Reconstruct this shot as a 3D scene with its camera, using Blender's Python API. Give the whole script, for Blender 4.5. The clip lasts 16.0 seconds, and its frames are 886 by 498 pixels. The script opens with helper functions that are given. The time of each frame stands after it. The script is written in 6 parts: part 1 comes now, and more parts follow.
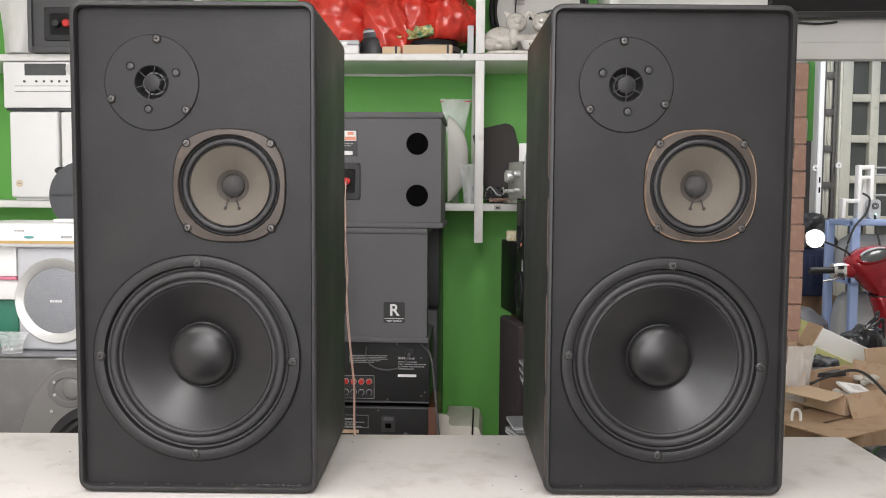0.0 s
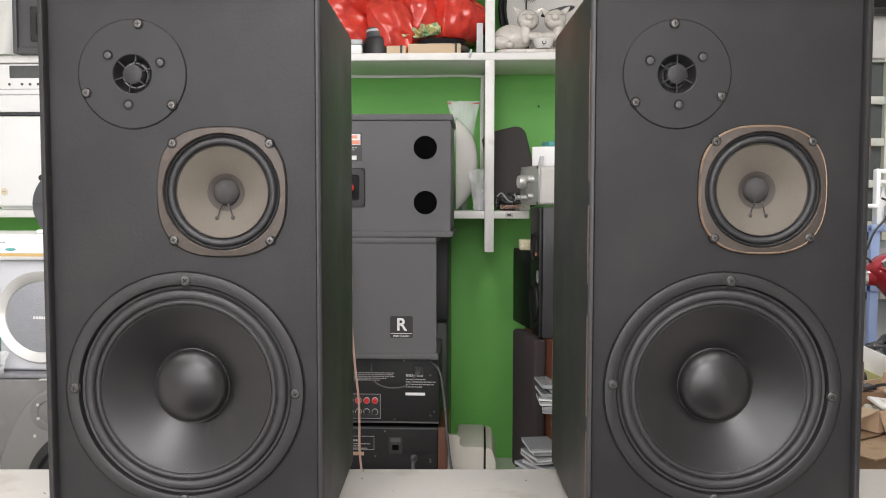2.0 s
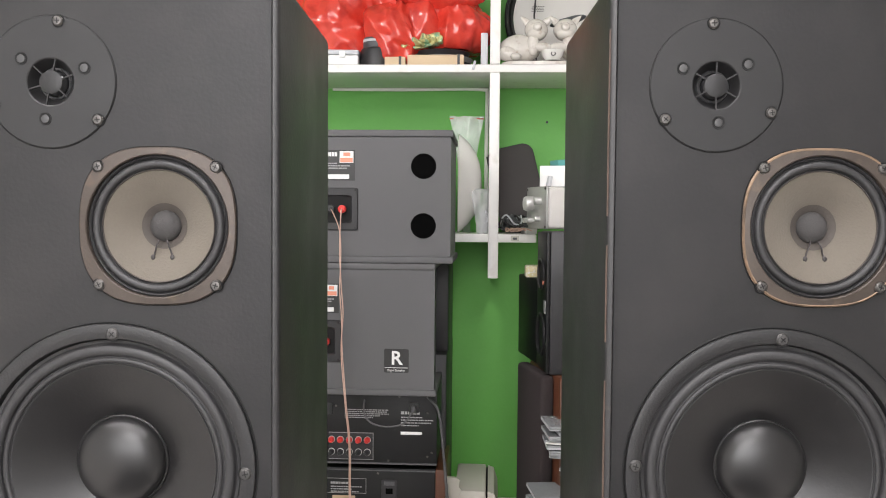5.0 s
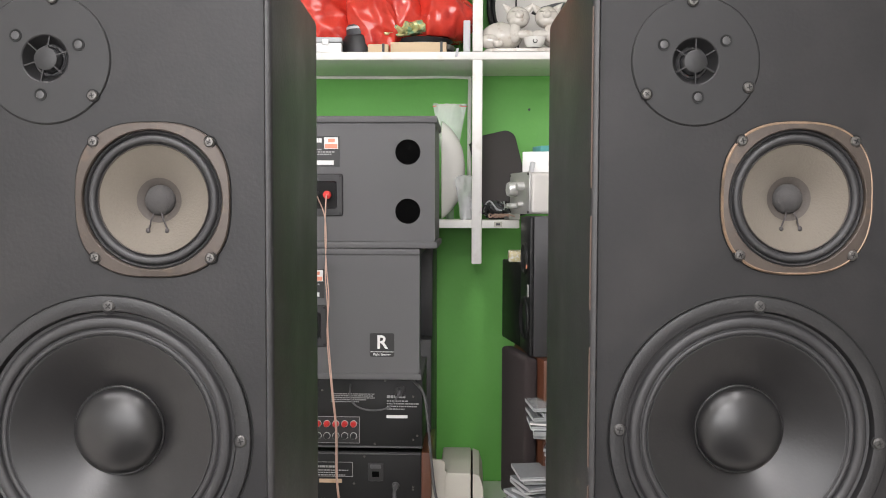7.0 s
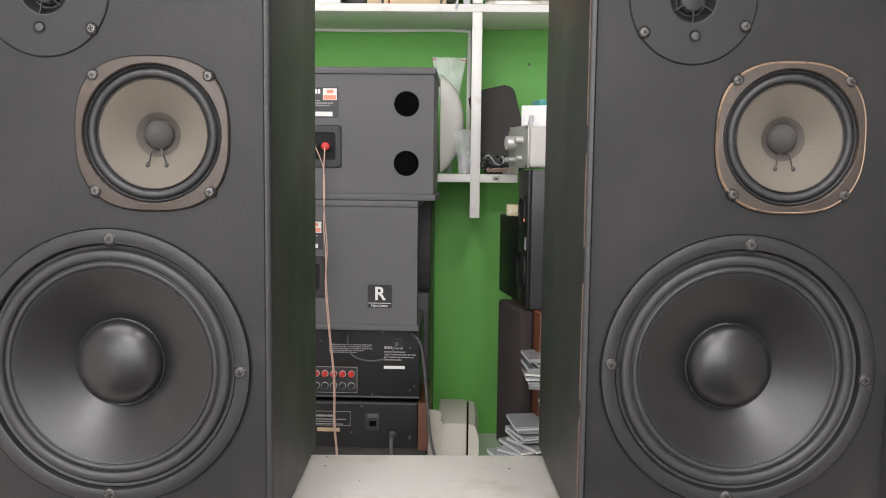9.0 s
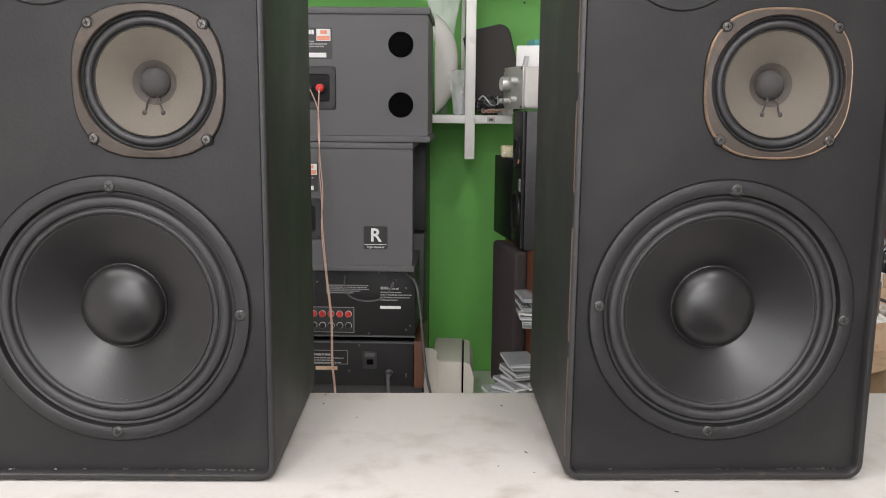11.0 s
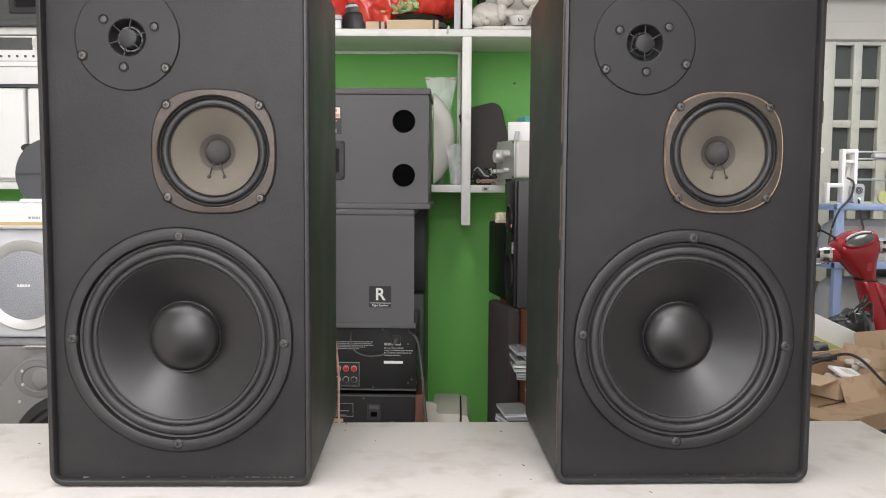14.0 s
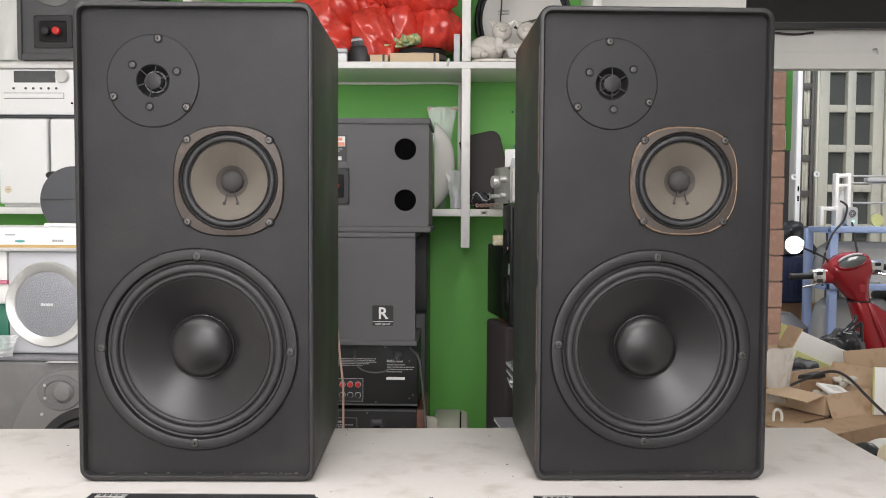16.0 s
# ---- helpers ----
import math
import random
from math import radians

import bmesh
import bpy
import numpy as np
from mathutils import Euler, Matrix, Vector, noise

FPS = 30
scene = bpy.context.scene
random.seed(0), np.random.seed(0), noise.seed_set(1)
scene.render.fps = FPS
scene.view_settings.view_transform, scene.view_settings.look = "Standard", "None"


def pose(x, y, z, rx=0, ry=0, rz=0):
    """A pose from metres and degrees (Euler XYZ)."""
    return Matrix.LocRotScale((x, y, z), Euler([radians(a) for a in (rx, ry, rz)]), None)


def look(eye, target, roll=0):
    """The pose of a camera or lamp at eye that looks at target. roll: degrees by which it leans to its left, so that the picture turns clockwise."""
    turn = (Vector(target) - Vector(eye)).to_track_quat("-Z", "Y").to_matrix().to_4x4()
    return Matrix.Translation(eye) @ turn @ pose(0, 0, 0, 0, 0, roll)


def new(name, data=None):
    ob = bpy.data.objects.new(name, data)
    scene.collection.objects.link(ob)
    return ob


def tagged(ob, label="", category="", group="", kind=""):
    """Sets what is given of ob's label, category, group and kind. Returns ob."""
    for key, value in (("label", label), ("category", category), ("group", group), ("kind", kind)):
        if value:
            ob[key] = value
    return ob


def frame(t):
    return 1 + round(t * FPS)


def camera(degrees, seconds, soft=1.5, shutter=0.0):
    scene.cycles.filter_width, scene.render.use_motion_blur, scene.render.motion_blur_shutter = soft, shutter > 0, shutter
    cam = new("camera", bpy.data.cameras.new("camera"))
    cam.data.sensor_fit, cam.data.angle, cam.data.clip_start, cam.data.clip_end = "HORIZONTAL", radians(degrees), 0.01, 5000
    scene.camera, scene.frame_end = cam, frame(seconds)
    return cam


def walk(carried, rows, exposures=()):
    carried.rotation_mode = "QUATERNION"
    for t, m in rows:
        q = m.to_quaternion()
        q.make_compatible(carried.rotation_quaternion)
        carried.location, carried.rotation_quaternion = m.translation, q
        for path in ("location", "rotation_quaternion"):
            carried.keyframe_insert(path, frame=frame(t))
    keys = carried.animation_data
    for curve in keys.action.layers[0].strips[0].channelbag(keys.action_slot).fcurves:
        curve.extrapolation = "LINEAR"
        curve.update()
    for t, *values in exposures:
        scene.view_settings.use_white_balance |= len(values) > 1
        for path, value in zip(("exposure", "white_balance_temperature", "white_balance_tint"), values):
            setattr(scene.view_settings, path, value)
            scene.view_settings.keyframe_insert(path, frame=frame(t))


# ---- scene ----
cam = camera(56.1, 16.0, soft=1.0)
PATH = [
    (0, (0.034, -0.013, 1.345), (-0.06, 1.98, 1.215), 0.4),
    (0.5, (0.034, 0.024, 1.348), (-0.063, 2.018, 1.231), 0.4),
    (1, (0.028, 0.071, 1.343), (-0.071, 2.066, 1.238), 0.3),
    (1.5, (0.017, 0.112, 1.344), (-0.09, 2.106, 1.239), 0.4),
    (2, (-0.006, 0.143, 1.344), (-0.098, 2.138, 1.231), 0.1),
    (2.5, (-0.004, 0.23, 1.347), (-0.079, 2.225, 1.237), -0.2),
    (3, (0.008, 0.321, 1.347), (-0.097, 2.316, 1.255), 0.2),
    (3.2, (0.008, 0.35, 1.352), (-0.115, 2.345, 1.266), 0.3),
    (5.3, (0.009, 0.339, 1.369), (-0.096, 2.334, 1.29), 0.6),
    (5.5, (0.006, 0.337, 1.368), (-0.085, 2.333, 1.28), 0.5),
    (6, (0.005, 0.323, 1.36), (-0.071, 2.32, 1.271), 0.3),
    (6.5, (0.005, 0.319, 1.354), (-0.063, 2.316, 1.265), 0.3),
    (7, (0.002, 0.315, 1.347), (-0.065, 2.312, 1.252), 0.2),
    (7.5, (0.002, 0.312, 1.339), (-0.059, 2.308, 1.233), 0.3),
    (8, (0.0, 0.305, 1.332), (-0.056, 2.301, 1.213), 0.3),
    (8.5, (0.001, 0.304, 1.32), (-0.057, 2.297, 1.174), 0.5),
    (9, (0.005, 0.302, 1.319), (-0.058, 2.293, 1.135), 0.7),
    (9.5, (0.005, 0.295, 1.32), (-0.055, 2.282, 1.097), 0.8),
    (10, (0.005, 0.288, 1.319), (-0.053, 2.27, 1.055), 1.0),
    (12.3, (0.02, 0.233, 1.343), (-0.024, 2.199, 0.98), -0.1),
    (12.5, (0.021, 0.218, 1.336), (-0.026, 2.189, 1.002), 0.1),
    (13, (0.02, 0.187, 1.327), (-0.036, 2.168, 1.059), 0.6),
    (13.5, (0.006, 0.136, 1.33), (-0.039, 2.125, 1.129), 0.4),
    (14, (-0.011, 0.077, 1.314), (-0.043, 2.071, 1.16), 0.4),
    (14.5, (-0.005, 0.042, 1.316), (-0.018, 2.039, 1.198), 0.3),
    (15, (0.008, 0.005, 1.324), (-0.02, 2.002, 1.224), 0.4),
    (15.5, (0.012, -0.028, 1.327), (-0.034, 1.969, 1.234), 0.5),
    (16, (0.02, -0.055, 1.317), (-0.033, 1.942, 1.219), 0.3),
]
EXPOSURE = [(0, 0.46), (2, 0.61), (3.2, 0.85), (5.5, 0.88), (9, 0.76), (10.2, 0.6), (12.5, 0.44), (14, 0.54), (16, 0.43)]
walk(cam, [(t, look(eye, target, roll)) for t, eye, target, roll in PATH], EXPOSURE)

# world, lights, exposure
world = bpy.data.worlds.new("world")
scene.world = world
world.use_nodes = True
_bg = world.node_tree.nodes["Background"]
_sky = world.node_tree.nodes.new("ShaderNodeTexSky")
_sky.sky_type, _sky.sun_disc = "NISHITA", False
_sky.sun_elevation, _sky.sun_rotation = radians(40), radians(20)
world.node_tree.links.new(_sky.outputs[0], _bg.inputs[0])
_bg.inputs[1].default_value = 0.12


def area_lamp(name, at, target, sx, sy, watts, colour):
    data = bpy.data.lights.new(name, "AREA")
    data.shape, data.size, data.size_y, data.energy, data.color = "RECTANGLE", sx, sy, watts, colour
    ob = new(name, data)
    ob.matrix_world = look(at, target)
    return ob


# two fluorescent fittings on the ceiling over the table, one further back, and a fill lamp added in the yard
TUBE = (1.0, 0.955, 0.975)
area_lamp("tube_light_a", (-0.47, 0.1, 2.93), (-0.47, 0.1, 0), 0.14, 1.3, 15, TUBE)
area_lamp("tube_light_b", (0.55, 0.1, 2.93), (0.55, 0.1, 0), 0.14, 1.3, 16, TUBE)
area_lamp("tube_light_c", (-1.45, 0.6, 2.93), (-1.45, 0.6, 0), 0.14, 1.3, 19, TUBE)
area_lamp("tube_light_d", (-0.15, -2.0, 2.93), (-0.15, -2.0, 0), 1.3, 0.14, 72, TUBE)
# added lamp, brightens the scooter and boxes beyond the opening
area_lamp("yard_fill_lamp", (2.3, 4.05, 2.9), (2.1, 4.1, 0), 1.4, 0.6, 29, (1.0, 0.97, 0.93))
# daylight through the open shop front behind the viewer
area_lamp("shop_front_daylight", (-0.4, -2.9, 1.8), (-0.35, 3.0, 1.6), 3.2, 1.5, 56, (0.97, 0.97, 1.0))

# ---- materials ----


def mat(name, colour, rough=0.5, metal=0.0, var=0.12, scale=8.0, grain=0.1, gscale=120.0, stretch=(1, 1, 1), coat=0.0, spec=0.5, tint=None, tmin=0.45, tmax=0.7, trans=0.0, alpha=1.0, sheen=0.0):
    """Base colour with broad mottling, fine grain in relief, and an optional second tint in patches."""
    m = bpy.data.materials.new(name)
    m.use_nodes = True
    nt = m.node_tree
    n, l = nt.nodes, nt.links
    b = n["Principled BSDF"]
    b.inputs["Roughness"].default_value, b.inputs["Metallic"].default_value = rough, metal
    b.inputs["Coat Weight"].default_value, b.inputs["Specular IOR Level"].default_value = coat, spec
    b.inputs["Transmission Weight"].default_value, b.inputs["Alpha"].default_value = trans, alpha
    b.inputs["Sheen Weight"].default_value = sheen
    tc = n.new("ShaderNodeTexCoord")
    mp = n.new("ShaderNodeMapping")
    mp.inputs["Scale"].default_value = stretch
    l.new(tc.outputs["Object"], mp.inputs[0])
    big, fine = n.new("ShaderNodeTexNoise"), n.new("ShaderNodeTexNoise")
    for t, s, d in ((big, scale, 4), (fine, gscale, 2)):
        t.inputs["Scale"].default_value, t.inputs["Detail"].default_value = s, d
        l.new(mp.outputs[0], t.inputs["Vector"])
    mix = n.new("ShaderNodeMix")
    mix.data_type = "RGBA"
    lo = [c * (1 - var) for c in colour]
    hi = [min(1, c * (1 + var)) for c in colour]
    mix.inputs[6].default_value, mix.inputs[7].default_value = (*lo, 1), (*hi, 1)
    add = n.new("ShaderNodeMath")
    add.operation = "MULTIPLY_ADD"
    add.inputs[1].default_value, add.inputs[2].default_value = 0.35, 0.0
    l.new(fine.outputs[0], add.inputs[0])
    add2 = n.new("ShaderNodeMath")
    add2.operation = "MULTIPLY_ADD"
    add2.inputs[1].default_value = 0.65
    l.new(big.outputs[0], add2.inputs[0])
    l.new(add.outputs[0], add2.inputs[2])
    l.new(add2.outputs[0], mix.inputs[0])
    out = mix.outputs[2]
    if tint:
        ramp = n.new("ShaderNodeMapRange")
        ramp.inputs[1].default_value, ramp.inputs[2].default_value = tmin, tmax
        pat = n.new("ShaderNodeTexNoise")
        pat.inputs["Scale"].default_value, pat.inputs["Detail"].default_value = scale * 2.3, 7
        l.new(mp.outputs[0], pat.inputs["Vector"])
        l.new(pat.outputs[0], ramp.inputs[0])
        m2 = n.new("ShaderNodeMix")
        m2.data_type = "RGBA"
        m2.inputs[7].default_value = (*tint, 1)
        l.new(ramp.outputs[0], m2.inputs[0])
        l.new(out, m2.inputs[6])
        out = m2.outputs[2]
    l.new(out, b.inputs["Base Color"])
    rr = n.new("ShaderNodeMapRange")
    rr.inputs[3].default_value, rr.inputs[4].default_value = max(0.02, rough - 0.1), min(1, rough + 0.1)
    l.new(big.outputs[0], rr.inputs[0])
    l.new(rr.outputs[0], b.inputs["Roughness"])
    if grain:
        bump = n.new("ShaderNodeBump")
        bump.inputs["Strength"].default_value, bump.inputs["Distance"].default_value = grain, 0.002
        l.new(fine.outputs[0], bump.inputs["Height"])
        l.new(bump.outputs[0], b.inputs["Normal"])
    return m


def glow(name, colour, strength):
    m = bpy.data.materials.new(name)
    m.use_nodes = True
    b = m.node_tree.nodes["Principled BSDF"]
    b.inputs["Emission Color"].default_value = (*colour, 1)
    b.inputs["Emission Strength"].default_value = strength
    return m


CAB = mat("black_painted_wood", (0.0105, 0.0102, 0.0106), 0.5, spec=0.37, var=0.35, scale=5, grain=0.09, gscale=230, tint=(0.0172, 0.0161, 0.0162), tmin=0.46, tmax=0.72)
RIM = mat("black_rim_paint", (0.0175, 0.017, 0.0172), 0.46, var=0.2, scale=12, grain=0.18, gscale=180, tint=(0.075, 0.058, 0.046), tmin=0.66, tmax=0.8)
CONE = mat("black_polypropylene_cone", (0.0125, 0.0121, 0.0123), 0.34, spec=0.42, var=0.25, scale=9, grain=0.05, gscale=260, tint=(0.019, 0.018, 0.0175), tmin=0.5, tmax=0.8)
CLOTH = mat("dusty_black_surround", (0.022, 0.0217, 0.0225), 0.52, var=0.25, scale=30, grain=0.12, gscale=400)
DARKSCREW = mat("blackened_screw", (0.07, 0.068, 0.066), 0.42, 0.6, var=0.4, scale=250, grain=0.25, gscale=700)
GOLDEDGE = mat("bare_brass_edge", (0.24, 0.165, 0.11), 0.45, 0.4, var=0.3, scale=20, grain=0.15, gscale=300, tint=(0.08, 0.062, 0.048), tmin=0.42, tmax=0.75)
DOME = mat("gloss_tweeter_dome", (0.018, 0.018, 0.019), 0.16, var=0.1, scale=40, grain=0.0)
RUBBER = mat("black_rubber", (0.015, 0.015, 0.016), 0.5, var=0.2, scale=20, grain=0.05, gscale=300)
BASKET = mat("black_cast_frame", (0.0118, 0.0116, 0.012), 0.46, var=0.15, scale=20, grain=0.15, gscale=400)
CAP = mat("gloss_black_dust_cap", (0.012, 0.0117, 0.0118), 0.34, var=0.1, scale=14, grain=0.03, gscale=300)
PLATE = mat("black_tweeter_plate", (0.0125, 0.0124, 0.0128), 0.48, spec=0.38, var=0.12, scale=20, grain=0.03, gscale=500)
PAPER = mat("tan_paper_cone", (0.1, 0.086, 0.067), 0.75, var=0.14, scale=18, grain=0.25, gscale=420, sheen=0.2)
FELT = mat("grey_felt_cap", (0.042, 0.04, 0.039), 0.85, var=0.15, scale=40, grain=0.3, gscale=600)
BRONZE = mat("aged_bronze_frame", (0.058, 0.046, 0.038), 0.45, 0.3, var=0.25, scale=25, grain=0.12, gscale=300, tint=(0.11, 0.08, 0.055), tmin=0.58, tmax=0.85)
SCREW = mat("worn_steel_screw", (0.11, 0.105, 0.1), 0.38, 0.85, var=0.35, scale=300, grain=0.2, gscale=700)
# near-black for joints and for shade drawn in recesses
GROOVE = mat("dark_joint_and_recess_shade", (0.008, 0.008, 0.008), 0.7, var=0.2, grain=0.0, spec=0.3)
WBAG = mat("cloudy_white_polybag", (0.74, 0.73, 0.7), 0.35, var=0.08, scale=14, grain=0.3, gscale=50, alpha=0.85)
FLECK = mat("pale_dust", (0.13, 0.125, 0.12), 0.9, var=0.4, scale=300)
HOLEPIN = mat("dull_grey_rivet", (0.05, 0.05, 0.05), 0.45, 0.3, var=0.3, scale=200)
DARKHOLE = mat("black_seam_and_hole_shade", (0.002, 0.002, 0.002), 0.9, var=0.1, spec=0.05, grain=0.0)
NECK = mat("doped_cone_centre", (0.05, 0.042, 0.036), 0.75, var=0.15, scale=60, grain=0.25, gscale=420)
WORN = mat("worn_brown_edge", (0.07, 0.046, 0.034), 0.6, var=0.5, scale=60, grain=0.2)
LEAD = mat("dark_braided_lead", (0.035, 0.03, 0.03), 0.6, var=0.2, scale=200)
TABLE = mat("white_scuffed_laminate", (0.65, 0.62, 0.585), 0.48, var=0.13, scale=7, grain=0.1, gscale=110, tint=(0.48, 0.44, 0.39), tmin=0.52, tmax=0.78)
GRIT = mat("dark_table_specks", (0.07, 0.06, 0.05), 0.8, var=0.3)
FOAM = mat("black_grille_cloth", (0.012, 0.012, 0.013), 0.9, var=0.3, scale=60, grain=0.9, gscale=700)
SILVER = mat("brushed_silver", (0.62, 0.62, 0.6), 0.32, 0.6, var=0.06, scale=20, grain=0.05, gscale=300, stretch=(1, 1, 10))
GREEN = mat("green_wall_paint", (0.128, 0.41, 0.074), 0.6, var=0.09, scale=3, grain=0.3, gscale=70, tint=(0.14, 0.42, 0.085), tmin=0.5, tmax=0.75)
WHITE = mat("white_wall_paint", (0.72, 0.71, 0.68), 0.6, var=0.05, scale=3, grain=0.2, gscale=60)
SHELFW = mat("white_gloss_shelf_paint", (0.78, 0.77, 0.74), 0.4, var=0.05, scale=8, grain=0.12, gscale=60, tint=(0.62, 0.59, 0.53), tmin=0.6, tmax=0.85)
CEIL = mat("white_ceiling_paint", (0.8, 0.8, 0.78), 0.8, var=0.03)
FLOORM = mat("grey_floor_tile", (0.3, 0.28, 0.26), 0.4, var=0.15, scale=4, grain=0.1, gscale=60, tint=(0.17, 0.15, 0.13), tmin=0.55, tmax=0.8)
GREYBOX = mat("charcoal_vinyl", (0.098, 0.098, 0.101), 0.62, var=0.07, scale=7, grain=0.35, gscale=520)
BLACKM = mat("black_sheet_steel", (0.0075, 0.0075, 0.008), 0.45, spec=0.35, var=0.12, scale=9, grain=0.12, gscale=400)
BLACKP = mat("black_moulded_plastic", (0.02, 0.02, 0.0215), 0.45, var=0.12, scale=14, grain=0.15, gscale=400)
PACKY = mat("pale_yellow_packet", (0.5, 0.44, 0.24), 0.4, var=0.3, scale=60, tint=(0.6, 0.6, 0.56), tmin=0.5, tmax=0.6)
LABELK = mat("black_label", (0.02, 0.02, 0.02), 0.4, var=0.05)
PRINT = mat("white_print", (0.75, 0.75, 0.74), 0.6, var=0.05)
PRINTG = mat("grey_print", (0.33, 0.33, 0.33), 0.6, var=0.1)
ORANGE = mat("orange_sticker", (0.72, 0.27, 0.17), 0.5, var=0.06)
REDP = mat("red_plastic", (0.6, 0.035, 0.03), 0.35, var=0.1, scale=30)
TRANSRED = mat("translucent_red_bag", (0.64, 0.05, 0.032), 0.2, var=0.15, scale=9, grain=0.3, gscale=70, tint=(0.42, 0.018, 0.014), tmin=0.5, tmax=0.75, coat=0.4)
COPPER = mat("copper_speaker_wire", (0.62, 0.42, 0.34), 0.35, 0.35, var=0.2, scale=80)
WOODV = mat("red_brown_veneer", (0.1, 0.036, 0.018), 0.4, var=0.3, scale=9, grain=0.1, gscale=80, stretch=(6, 6, 0.6))
BROWNCL = mat("dark_brown_grille_cloth", (0.03, 0.022, 0.022), 0.9, var=0.2, scale=30, grain=0.6, gscale=800)
GREYPAD = mat("dark_grey_mesh_pad", (0.062, 0.056, 0.055), 0.85, var=0.12, scale=30, grain=0.5, gscale=900)
BEIGE = mat("aged_beige_plastic", (0.5, 0.48, 0.42), 0.5, var=0.08, scale=12, grain=0.1)
CERAM = mat("white_glazed_ceramic", (0.74, 0.73, 0.69), 0.15, var=0.05, scale=12, grain=0.0, coat=0.5)
PIGC = mat("grey_white_glaze", (0.58, 0.55, 0.5), 0.12, var=0.16, scale=22, grain=0.0, coat=0.4, tint=(0.42, 0.36, 0.3), tmin=0.56, tmax=0.75)
WPLAST = mat("white_plastic", (0.84, 0.84, 0.83), 0.4, var=0.04, scale=12, grain=0.05)
GPLAST = mat("pale_grey_plastic", (0.5, 0.51, 0.53), 0.45, var=0.06, scale=10, grain=0.05)
MGREY = mat("mid_grey_lacquer", (0.15, 0.148, 0.145), 0.42, var=0.1, scale=9, grain=0.08, tint=(0.19, 0.185, 0.175), tmin=0.5, tmax=0.8)
MGREY2 = mat("light_grey_lacquer", (0.19, 0.185, 0.178), 0.4, var=0.1, scale=9, grain=0.08)
DKGREY = mat("dark_grey_plastic", (0.06, 0.062, 0.068), 0.5, var=0.08, scale=10, grain=0.1)
CABGREY = mat("worn_grey_vinyl", (0.085, 0.085, 0.088), 0.5, var=0.12, scale=10, grain=0.2, gscale=420)
FABRIC = mat("grey_felt_mat", (0.2, 0.2, 0.21), 0.95, var=0.35, scale=60, grain=0.8, gscale=300)
MESHG = mat("silver_perforated_mesh", (0.3, 0.31, 0.33), 0.45, 0.4, var=0.15, scale=60, grain=0.9, gscale=420)
CLEAR = mat("clear_polybag", (0.86, 0.88, 0.87), 0.16, var=0.06, scale=30, grain=0.25, gscale=60, alpha=0.3, coat=0.4)
CDCASE = mat("clear_cd_case", (0.4, 0.42, 0.43), 0.14, var=0.15, scale=30, grain=0.0, coat=0.5, alpha=0.72)
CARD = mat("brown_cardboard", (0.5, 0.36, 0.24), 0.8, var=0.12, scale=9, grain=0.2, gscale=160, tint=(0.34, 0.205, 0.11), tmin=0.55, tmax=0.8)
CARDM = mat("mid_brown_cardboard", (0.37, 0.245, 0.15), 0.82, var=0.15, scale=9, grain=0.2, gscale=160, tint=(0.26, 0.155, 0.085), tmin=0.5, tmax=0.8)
CARDD = mat("dark_cardboard_and_inside_shade", (0.27, 0.165, 0.095), 0.85, var=0.15, scale=9, grain=0.2, gscale=160)
BALSA = mat("pale_wood_block", (0.6, 0.46, 0.3), 0.7, var=0.12, scale=12, stretch=(1, 8, 8))
FOILY = mat("yellow_green_foil", (0.6, 0.58, 0.28), 0.25, 0.3, var=0.4, scale=30, grain=0.2, gscale=60, tint=(0.2, 0.4, 0.24), tmin=0.5, tmax=0.6)
TEAL = mat("teal_plastic", (0.1, 0.36, 0.35), 0.35, var=0.15)
CABLE = mat("dark_cable", (0.028, 0.026, 0.026), 0.5, var=0.15, scale=60)
GCABLE = mat("grey_cable", (0.075, 0.075, 0.078), 0.5, var=0.15, scale=60)
BRICKM = mat("fired_clay_brick", (0.36, 0.22, 0.165), 0.85, var=0.25, scale=14, grain=0.5, gscale=110, tint=(0.46, 0.29, 0.22), tmin=0.5, tmax=0.75)
MORTAR = mat("grey_mortar", (0.3, 0.24, 0.2), 0.9, var=0.15)
CREAM = mat("cream_door_paint", (0.58, 0.57, 0.48), 0.5, var=0.08, scale=6, grain=0.12, gscale=80, tint=(0.46, 0.44, 0.36), tmin=0.58, tmax=0.8)
PANEG = mat("dark_window_glass", (0.085, 0.092, 0.085), 0.1, var=0.35, scale=4, grain=0.0)
GALV = mat("galvanised_steel", (0.52, 0.52, 0.5), 0.4, 0.6, var=0.15, scale=20, grain=0.1)
DKSTEEL_AND_SHADE = mat("dark_steel_and_leaf_shade", (0.09, 0.085, 0.08), 0.55, var=0.2, scale=12)
BLUEP = mat("pale_blue_paint", (0.33, 0.43, 0.68), 0.45, var=0.08, scale=10, grain=0.1)
NAVY = mat("navy_plastic_crate", (0.018, 0.026, 0.065), 0.5, var=0.2, scale=10)
SCRED = mat("metallic_red_bodywork", (0.33, 0.012, 0.02), 0.22, 0.25, var=0.15, scale=8, grain=0.0, coat=0.6)
CHROME = mat("chromed_metal", (0.72, 0.72, 0.72), 0.14, 0.95, var=0.05)
MIRROR = mat("mirror_glass", (0.9, 0.9, 0.9), 0.03, 1.0, var=0.01, grain=0.0)
DIALM = mat("grey_dial_glass", (0.085, 0.09, 0.088), 0.1, var=0.3, scale=30, grain=0.0)
TUBM = mat("frosted_grey_plastic", (0.46, 0.47, 0.46), 0.4, var=0.1, scale=8)
